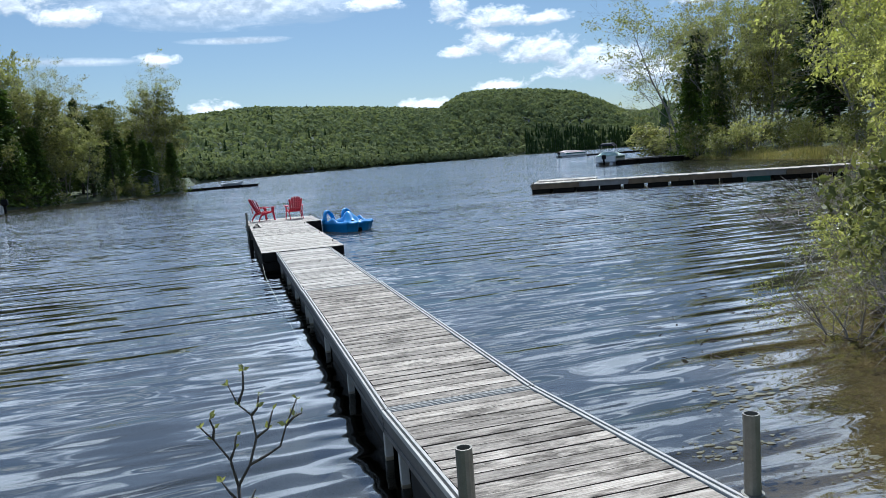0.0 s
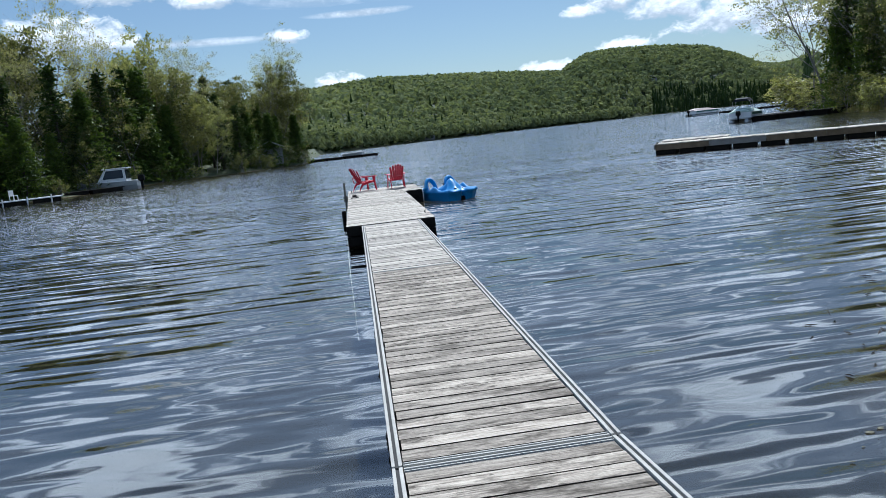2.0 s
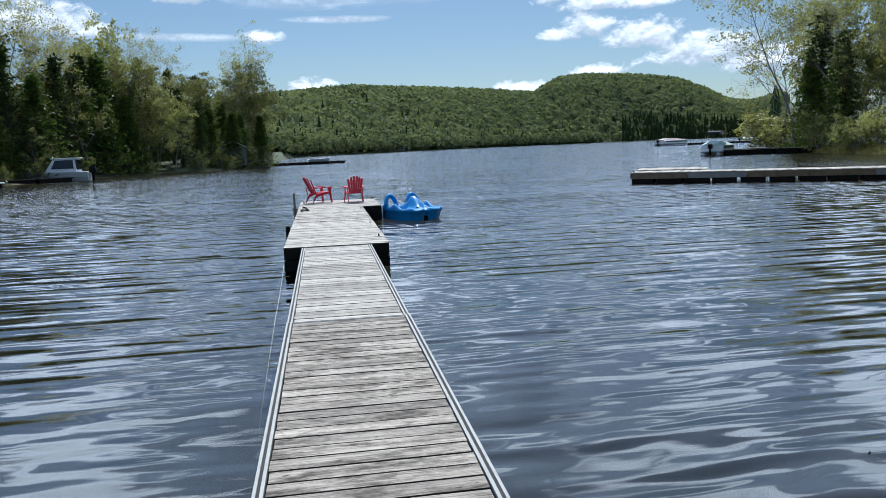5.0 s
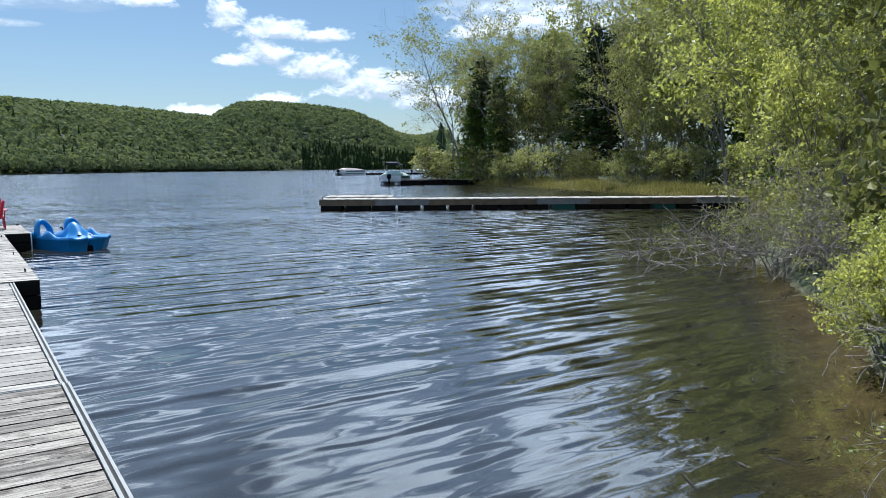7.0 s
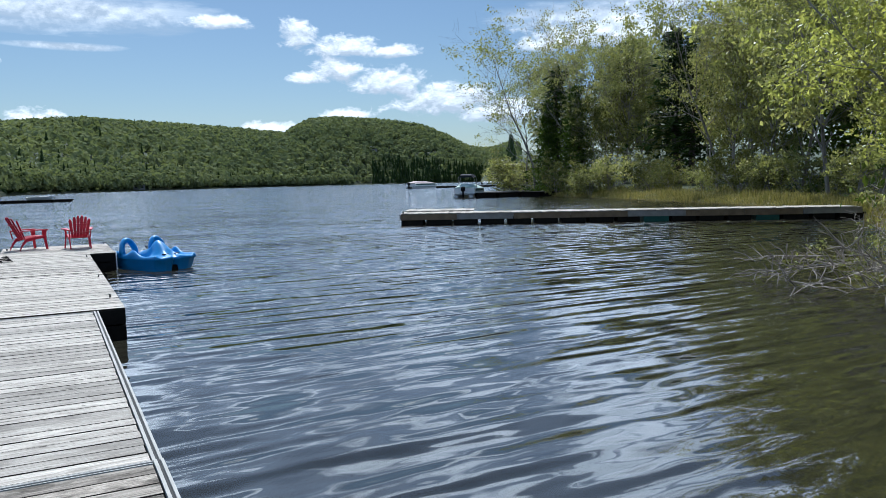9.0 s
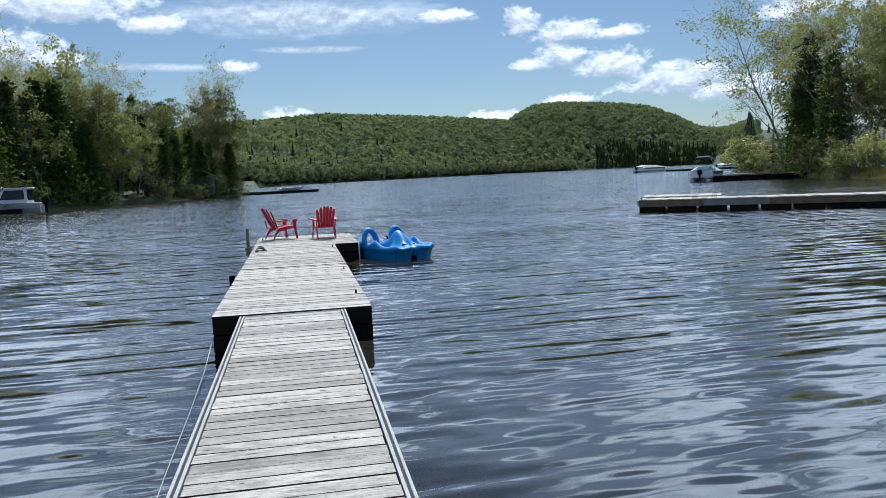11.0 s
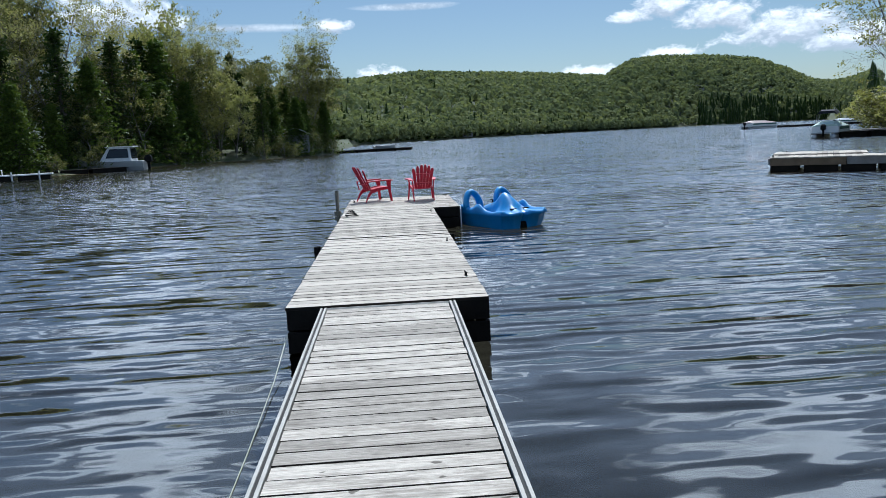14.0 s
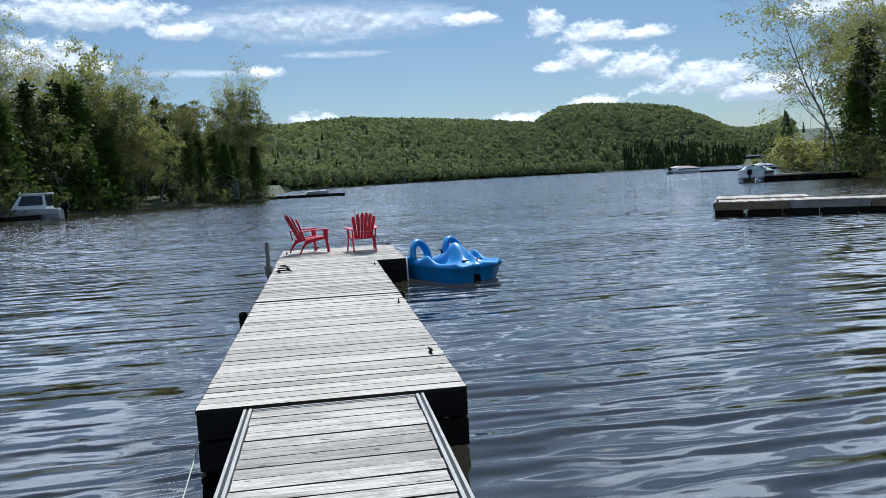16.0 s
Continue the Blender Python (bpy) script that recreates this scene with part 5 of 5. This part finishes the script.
def near_bank():
    rng = random.Random(123)
    for x, y, h, i, wide in ((19.8, 16.8, 7.0, 0, 1.0), (24.0, 19.0, 8.5, 1, 1.0), (14.8, 13.4, 5.0, 0, 0.8), (12.2, 10.8, 4.2, 1, 0.8), (17.2, 14.8, 7.2, 2, 0.9), (15.2, 11.6, 6.8, 1, 0.9), (21.0, 16.6, 9.0, 0, 0.9),
                             (27.0, 20.0, 10.0, 2, 0.9), (13.0, 8.6, 6.5, 1, 0.9), (17.0, 10.5, 9.0, 2, 0.9), (10.6, 6.5, 5.5, 0, 0.9), (31.0, 22.5, 9.0, 0, 1.0), (34.5, 25.5, 9.5, 1, 1.0), (13.5, 5.0, 8.0, 1, 1.0),
                             (9.0, 3.2, 5.0, 2, 0.9), (22.0, 13.5, 10.0, 1, 0.9), (8.0, 5.4, 3.6, 1, 0.9)):
        plant(ALDER[i], x, y, h, 6.0, rng.uniform(0, 360), wide)
    # cedars behind the alders, added also as a dark backing for their shade
    for x, y, h in ((20.5, 12.2, 7.5), (25.0, 15.8, 9.0), (17.0, 8.2, 7.0), (30.0, 18.5, 10.0)):
        plant(CEDARS[0], x, y, h, 10, rng.uniform(0, 360), 1.3)
    for x, y, h in ((7.75, 9.35, 0.95), (8.7, 9.4, 1.2), (7.5, 8.5, 1.0), (7.0, 7.8, 0.95)):
        plant(SWEETGALE, x, y, h, 1.25, rng.uniform(0, 360), 1.0)
    for x, y, h in ((7.3, 7.2, 1.5), (5.9, 6.9, 1.5), (5.1, 5.6, 1.3), (6.9, 7.0, 1.9), (4.6, 4.4, 1.3), (6.2, 5.6, 2.0), (10.4, 9.4, 2.2), (11.6, 10.2, 2.6), (10.4, 10.4, 1.3), (9.4, 9.7, 1.1)):
        plant(LOW[0], x, y, h, 2.6, rng.uniform(0, 360), 1.0)
    for x, y, h in ((13.0, 14.6, 1.6), (13.8, 15.8, 1.7), (13.6, 14.0, 1.9), (12.2, 12.6, 1.5), (15.4, 17.3, 1.8), (6.3, 7.6, 1.3), (5.2, 6.2, 1.2), (4.4, 4.4, 1.1), (17.5, 20.0, 2.0), (11.6, 12.1, 1.4), (10.7, 11.2, 1.2), (12.2, 13.4, 1.4), (9.9, 10.5, 1.0), (4.9, 6.9, 1.0)):
        plant(TWIGGY, x, y, h, 1.8, rng.uniform(0, 360), 1.1)


near_bank()


def fallen_branch(x, y, turn, length, seed, label):
    """A dead branch lying from the bank over the water."""
    rng = random.Random(seed)
    ob = thing("fallen_branch", pose(x, y, max(0.12, float(ground_height(x, y))), 0, 0, turn), label, "branch", "dead branches at the water's edge")
    bm = bmesh.new()
    p, d, r = Vector((0, 0, 0.25)), Vector((1, 0, -0.03)), 0.028 * length / 3
    pts, rad = [p.copy()], [r]
    for k in range(9):
        d = (d + Vector((0, rng.gauss(0, 0.12), rng.gauss(-0.01, 0.06)))).normalized()
        p = p + d * length / 9
        p.z = max(p.z, 0.02)
        pts.append(p.copy())
        rad.append(r * (1 - (k + 1) / 10))
    tube(bm, pts, rad, 6)
    part("stem", bm, TWIG, ob, smooth=True)
    bm = bmesh.new()
    for k in range(26):
        i = rng.randint(1, 8)
        q = pts[i].copy()
        e = Vector((rng.uniform(0.1, 1), rng.gauss(0, 0.8), rng.gauss(0.25, 0.5))).normalized()
        ln = rng.uniform(0.25, 0.9) * length / 3
        tp = [q]
        for j in range(3):
            e = (e + Vector((rng.gauss(0, 0.2), rng.gauss(0, 0.2), rng.gauss(0, 0.2)))).normalized()
            q = q + e * ln / 3
            tp.append(q.copy())
            if j == 1:
                f = (e + Vector((rng.gauss(0, 0.6), rng.gauss(0, 0.6), rng.gauss(0, 0.6)))).normalized()
                tube(bm, [q, q + f * ln * 0.4], [0.005, 0.002], 3, False)
        tube(bm, tp, [0.013, 0.010, 0.007, 0.003], 4, False)
    part("twig_spray", bm, TWIG, ob, smooth=True)


for k, (x, y, turn, ln) in enumerate(((13.2, 15.0, 172, 2.6), (13.0, 14.3, 190, 2.3), (12.9, 15.6, 160, 1.9), (12.8, 13.6, 200, 2.2), (12.2, 13.0, 176, 1.9), (13.6, 16.6, 150, 1.9), (12.0, 12.4, 196, 1.7), (12.4, 14.0, 182, 2.0), (7.4, 8.6, 215, 1.2), (5.6, 6.6, 190, 1.0), (14.0, 15.6, 168, 2.8))):
    fallen_branch(x, y, turn, ln, 300 + k, "grey dead branch with bare twigs lying over the water")


def sapling():
    """A thin sapling with opening buds beside the dock's landward end."""
    rng = random.Random(4)
    ob = thing("sapling", pose(-1.60, 3.20, float(ground_height(-1.6, 3.2)) - 0.02), "thin dark sapling with a few small opening leaves", "sapling")
    bm = bmesh.new()
    z0 = 1.02
    stem = [(0, 0, 0), (0.01, 0, 0.45), (-0.01, 0.01, 0.8), (0.0, 0.0, z0)]
    tube(bm, stem, [0.012, 0.010, 0.008, 0.007], 6)
    shoots = [[(0.0, 0, z0), (-0.02, 0.02, z0 + 0.10), (-0.075, 0.03, z0 + 0.19), (-0.115, 0.03, z0 + 0.24)],
              [(0.0, 0, z0), (0.05, 0.02, z0 + 0.07), (0.085, 0.03, z0 + 0.17), (0.075, 0.03, z0 + 0.26), (0.03, 0.03, z0 + 0.31), (0.0, 0.03, z0 + 0.39)],
              [(0.05, 0.02, z0 + 0.07), (0.11, 0.0, z0 + 0.10), (0.17, 0.0, z0 + 0.13), (0.20, 0.0, z0 + 0.21), (0.25, 0.0, z0 + 0.31)],
              [(0.03, 0.03, z0 + 0.31), (0.055, 0.03, z0 + 0.37), (0.06, 0.03, z0 + 0.44)],
              [(0.085, 0.03, z0 + 0.17), (0.13, 0.02, z0 + 0.20), (0.155, 0.02, z0 + 0.27)],
              [(-0.01, 0.01, z0 - 0.06), (-0.04, 0.02, z0 - 0.02), (-0.06, 0.02, z0 + 0.02)],
              [(-0.02, 0.02, z0 + 0.10), (0.0, 0.03, z0 + 0.14), (0.01, 0.03, z0 + 0.19)],
              [(-0.075, 0.03, z0 + 0.19), (-0.068, 0.03, z0 + 0.23), (-0.08, 0.03, z0 + 0.27)],
              [(0.075, 0.03, z0 + 0.26), (0.10, 0.02, z0 + 0.29), (0.108, 0.02, z0 + 0.335)],
              [(0.20, 0.0, z0 + 0.21), (0.235, 0.01, z0 + 0.235), (0.265, 0.01, z0 + 0.245)],
              [(0.0, 0.0, z0 - 0.12), (0.035, 0.01, z0 - 0.08), (0.06, 0.01, z0 - 0.03)]]
    for s in shoots:
        tube(bm, s, [0.006 * (1 - 0.7 * i / len(s)) for i in range(len(s))], 5)
    part("stem", bm, BARK_DARK, ob, smooth=True)
    for s in shoots:
        for _ in range(4):
            x, y, z = s[-1] if rng.random() < 0.6 else s[-2]
            bm = bmesh.new()
            ln, a, t = rng.uniform(0.022, 0.042), rng.uniform(0, 6.28), rng.uniform(0.2, 1.2)
            d = Vector((math.cos(a) * math.cos(t), math.sin(a) * math.cos(t), math.sin(t)))
            w = d.orthogonal().normalized() * ln * 0.28
            up = d.cross(w).normalized() * ln * 0.08
            p = Vector((x, y, z))
            v = [bm.verts.new(q) for q in (p, p + d * ln * 0.5 + w + up, p + d * ln, p + d * ln * 0.5 - w + up, p + d * ln * 0.5)]
            for f in ((0, 1, 4), (1, 2, 4), (2, 3, 4), (3, 0, 4)):
                bm.faces.new([v[i] for i in f])
            part("leaf", bm, LEAF_SPRING, ob)


sapling()


# ---- grass and litter ----
def bank_grass():
    nrng = np.random.default_rng(17)
    az = nrng.uniform(36, 63, 26000)
    d = shore(az) + np.abs(nrng.normal(0, 4.5, az.size)) - 0.3
    x, y = CX + d * np.sin(np.radians(az)), CY + d * np.cos(np.radians(az))
    z = ground_height(x, y)
    n = az.size
    h = nrng.uniform(0.12, 0.45, n) * (0.6 + 0.8 * (np.sin(x * 1.3) * np.sin(y * 0.9) > 0.2))
    a = nrng.uniform(0, 6.28, n)
    w = np.stack([np.cos(a), np.sin(a), a * 0], -1) * 0.035
    base = np.stack([x, y, z - 0.03], -1)
    tip = base + np.stack([nrng.normal(0, 0.1, n), nrng.normal(0, 0.1, n), h], -1)
    v = np.stack([base - w, base + w, tip], 1).reshape(-1, 3)
    me = np_mesh("bank_grass", v, np.arange(3 * n).reshape(-1, 3))
    tagged(link_mesh("bank_grass", me, GRASS), "fresh green and straw-coloured grass along the bank", "grass", kind="stuff")


bank_grass()


def floating_litter():
    """Bits of twig and leaf on the water near the bank."""
    nrng = np.random.default_rng(23)
    n = 170
    az = nrng.uniform(35, 110, n)
    d = shore(az) * nrng.uniform(0.45, 0.99, n)
    keep = d < 16
    az, d = az[keep], d[keep]
    n = az.size
    x, y = CX + d * np.sin(np.radians(az)), CY + d * np.cos(np.radians(az))
    a = nrng.uniform(0, 6.28, n)
    ln, w = nrng.uniform(0.015, 0.09, n) * (1 + 1.6 * (nrng.random(n) < 0.1)), nrng.uniform(0.004, 0.012, n)
    u = np.stack([np.cos(a), np.sin(a), a * 0], -1)
    t = np.stack([-np.sin(a), np.cos(a), a * 0], -1)
    c = np.stack([x, y, np.full(n, 0.006)], -1)
    v = []
    for p in (c - u * ln[:, None], c - t * w[:, None], c + u * ln[:, None], c + t * w[:, None], c + np.array([0, 0, 0.012])):
        v.append(p)
    v = np.stack(v, 1).reshape(-1, 3)
    f = np.concatenate([[(5 * i, 5 * i + 1, 5 * i + 4), (5 * i + 1, 5 * i + 2, 5 * i + 4), (5 * i + 2, 5 * i + 3, 5 * i + 4), (5 * i + 3, 5 * i, 5 * i + 4)] for i in range(n)])
    tagged(link_mesh("floating_litter", np_mesh("floating_litter", v, f), BARK_DARK), "bits of twig and old leaf floating by the bank", "litter", kind="stuff")


floating_litter()


def floating_weed():
    """Rafts of pale weed and scum on the still water by the bank."""
    nrng = np.random.default_rng(29)
    vs, fs = [], []
    for cx, cy, rx, ry, n in ((2.75, 5.7, 0.75, 0.45, 150), (1.9, 4.9, 0.5, 0.3, 80), (3.3, 6.6, 0.4, 0.3, 40), (2.4, 4.3, 0.5, 0.35, 60)):
        for _ in range(n):
            a, q = nrng.uniform(0, 6.28), math.sqrt(nrng.random())
            x, y = cx + rx * q * math.cos(a), cy + ry * q * math.sin(a)
            r = nrng.uniform(0.006, 0.034) * (1.15 - q * 0.6)
            b = len(vs)
            turn = nrng.uniform(0, 6.28)
            for k in range(6):
                t = turn + k * 1.0472
                rr = r * nrng.uniform(0.5, 1.2)
                vs.append((x + 1.7 * rr * math.cos(t), y + rr * math.sin(t), 0.004 + nrng.uniform(0, 0.003)))
            vs.append((x, y, 0.010))
            fs += [(b + k, b + (k + 1) % 6, b + 6) for k in range(6)]
    tagged(link_mesh("floating_weed", np_mesh("floating_weed", np.array(vs), np.array(fs)), WEED), "pale green-brown weed floating on still water", "weed", kind="stuff")


floating_weed()


# ---- far woods on the hills ----
def far_woods():
    nrng = np.random.default_rng(5)
    az = nrng.uniform(-15, 33.4, 30000)
    sh = np.maximum(shore(az), 240)
    depth = nrng.random(az.size) ** 0.75
    d = sh + 6 + depth * np.where(az < 10, 720 - 0.5 * sh, 380)
    # thin out with distance so that crowns keep an even spacing
    keep = nrng.random(az.size) < np.clip(d / 700, 0.45, 1)
    az, d = az[keep][:14000], d[keep][:14000]
    # a closed row of taller trees along the far shore
    foot = nrng.uniform(-4.5, 21, 1900)
    tall = np.concatenate([np.full(az.size, 1.2), nrng.uniform(1.3, 2.0, foot.size)])
    az, d = np.concatenate([az, foot]), np.concatenate([d, np.maximum(shore(foot), 240) + 2 + 34 * nrng.random(foot.size) ** 1.3])
    x, y = CX + d * np.sin(np.radians(az)), CY + d * np.cos(np.radians(az))
    z = ground_height(x, y)
    n, k = az.size, 24
    r = nrng.uniform(2.0, 4.0, n) * np.where(tall > 1.25, 0.8, 1.0)
    out = nrng.normal(size=(n, k, 3))
    out[..., 2] = np.abs(out[..., 2]) * 0.9 - 0.25
    out /= np.linalg.norm(out, axis=-1, keepdims=True)
    c = np.stack([x, y, z + r * 0.65 * tall], -1)[:, None] + out * (r[:, None, None] * nrng.uniform(0.7, 1.05, (n, k, 1)) * np.stack([tall * 0 + 1, tall * 0 + 1, tall], -1)[:, None])
    # each tuft of leaves is a bent four-cornered patch lying roughly on the crown
    side = np.cross(out, nrng.normal(size=out.shape))
    side /= np.linalg.norm(side, axis=-1, keepdims=True)
    side += out * nrng.normal(0, 0.35, (n, k, 1))
    other = np.cross(out, side) + out * nrng.normal(0, 0.35, (n, k, 1))
    s = (r[:, None] * nrng.uniform(0.26, 0.5, (n, k)) * np.clip(d / 560, 0.5, 1.0)[:, None])[..., None]
    v = np.stack([c + side * s, c + other * s, c - side * s + out * s * 0.2, c - other * s], 2).reshape(-1, 3)
    f = np.arange(v.shape[0]).reshape(-1, 4)
    tagged(link_mesh("hillside_woods", np_mesh("hillside_woods", v, f), CANOPY), "spring-green broad-leaved woods covering the hills", "woods", kind="stuff")
    # conifers, dense along the far shore below the knoll
    az = np.concatenate([nrng.uniform(22.6, 33.4, 520), nrng.uniform(-4, 20, 200), nrng.uniform(-4, 36, 60)])
    sh = np.maximum(shore(az), 240)
    d = sh + np.concatenate([nrng.uniform(0, 50, 520), nrng.uniform(5, 40, 200), nrng.uniform(60, 350, 60)])
    x, y = CX + d * np.sin(np.radians(az)), CY + d * np.cos(np.radians(az))
    z = ground_height(x, y)
    h = np.where(np.arange(az.size) < 520, nrng.uniform(7, 14, az.size), nrng.uniform(5, 10, az.size))
    vs, fs = [], []
    k = 7
    for i in range(az.size):
        for tier in range(4):
            z0, z1 = z[i] + h[i] * (0.05 + 0.22 * tier), z[i] + h[i] * (0.42 + 0.2 * tier)
            rr = h[i] * (0.19 - 0.042 * tier) * nrng.uniform(0.8, 1.2, k)
            a = np.arange(k) / k * 6.283 + nrng.uniform(0, 1)
            b = len(vs)
            vs += [(x[i] + rr[j] * math.cos(a[j]), y[i] + rr[j] * math.sin(a[j]), z0 + nrng.uniform(-0.4, 0.4)) for j in range(k)] + [(x[i], y[i], z1)]
            fs += [(b + j, b + (j + 1) % k, b + k) for j in range(k)]
    me = np_mesh("far_conifers", np.array(vs), np.array(fs))
    tagged(link_mesh("far_conifers", me, NEEDLE), "dark conifers standing along the far shore", "woods", kind="stuff")


far_woods()

for a, d, w, dd, h, label in ((5.9, 371, 7, 6, 2.6, "small white-roofed cottage on the far shore"), (19.2, 632, 9, 7, 3.2, "white cottage among trees on the far shore"), (22.5, 760, 16, 9, 4.0, "grey house on the wooded hillside"),
                              (28.6, 790, 14, 9, 3.6, "white-roofed house on the far shore"), (1.2, 318, 6, 5, 2.4, "grey boathouse on the far shore"), (8.8, 425, 6, 5, 2.4, "small boathouse on the far shore")):
    x, y = polar(a, d + 14)
    shed(pose(x, y, float(ground_height(x, y)) - 0.1, 0, 0, -a), w * 0.75, dd * 0.75, h * 0.85, label, SIDING)
x, y = polar(-6.7, 109)
shed(pose(x, y, float(ground_height(x, y)) + 0.0, 0, 0, 8), 3.6, 3.0, 2.5, "grey shed with a white roof among the shore trees", windows=False)
for a, d, h in ((-7.6, 103.6, 2.2), (-5.9, 109.0, 2.4), (-6.9, 103.5, 1.3)):
    plant(LOW[0], *polar(a, d), h, 2.6, a * 90)

# the models themselves are not needed any more
for model in MODELS:
    for o in (*model.children_recursive, model):
        bpy.data.objects.remove(o)


# ---- deck boards, last ----
def board_mesh(name, half, depth, thick, mat, rounded=0.0016):
    bm = bmesh.new()
    box(bm, -half, half, -depth / 2, depth / 2, -thick, 0.0)
    top = [e for e in bm.edges if all(v.co.z > -0.001 for v in e.verts)]
    bmesh.ops.bevel(bm, geom=top, offset=rounded, segments=1, affect="EDGES")
    me = bpy.data.meshes.new(name)
    bm.to_mesh(me)
    bm.free()
    me.materials.append(mat)
    me.materials.append(GAP_SHADE)
    # sides and bevels are near-black: the shade of the gaps, put in as colour
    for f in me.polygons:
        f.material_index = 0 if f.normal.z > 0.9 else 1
    return me


def lay(parent, me, x, y0, y1, pitch, seed, skew=0.12, m=None, z=None):
    """Boards side by side from y0 to y1, none quite level or straight."""
    rng = random.Random(seed)
    n = max(1, int((y1 - y0) / pitch))
    p = (y1 - y0) / n
    for k in range(n):
        b = new("board", me)
        b.parent = parent
        b.matrix_basis = pose(x + rng.uniform(-0.004, 0.004), y0 + (k + 0.5) * p, (DECK if z is None else z) + rng.uniform(-0.003, 0.0015), rng.uniform(-0.5, 0.5), rng.uniform(-0.1, 0.1), rng.uniform(-skew, skew))


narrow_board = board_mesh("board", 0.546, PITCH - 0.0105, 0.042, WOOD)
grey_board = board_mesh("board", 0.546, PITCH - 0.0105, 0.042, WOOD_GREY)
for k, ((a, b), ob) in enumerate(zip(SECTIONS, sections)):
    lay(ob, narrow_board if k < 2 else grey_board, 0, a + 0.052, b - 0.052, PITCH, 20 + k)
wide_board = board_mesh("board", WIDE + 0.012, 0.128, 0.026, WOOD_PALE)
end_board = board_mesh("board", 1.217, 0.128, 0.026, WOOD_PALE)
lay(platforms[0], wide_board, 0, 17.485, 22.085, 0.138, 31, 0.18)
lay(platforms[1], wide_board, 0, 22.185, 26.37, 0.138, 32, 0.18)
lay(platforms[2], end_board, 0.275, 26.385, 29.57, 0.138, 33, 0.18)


def neighbour_boards():
    rng = random.Random(8)
    me = bpy.data.meshes.new("board")
    bm = bmesh.new()
    box(bm, -0.092, 0.092, 0.0, 1.72, -0.04, 0.0)
    bm.to_mesh(me)
    bm.free()
    me.materials.append(WOOD_PALE)
    for k in range(int(nb_length / 0.195)):
        b = new("board", me)
        b.parent = nb
        b.matrix_basis = pose(0.09 + k * 0.195, -0.02 + rng.uniform(-0.02, 0.02), nb_top + rng.uniform(-0.008, 0.008), 0, 0, rng.uniform(-0.4, 0.4))
    me2 = me.copy()
    for v in me2.vertices:
        v.co.y *= 2.3 / 1.72
    for k in range(17):
        b = new("board", me2)
        b.parent = nb
        b.matrix_basis = pose(0.09 + k * 0.195, 1.72, nb_top + 0.05 + rng.uniform(-0.006, 0.006), 0, 0, rng.uniform(-0.3, 0.3))


neighbour_boards()
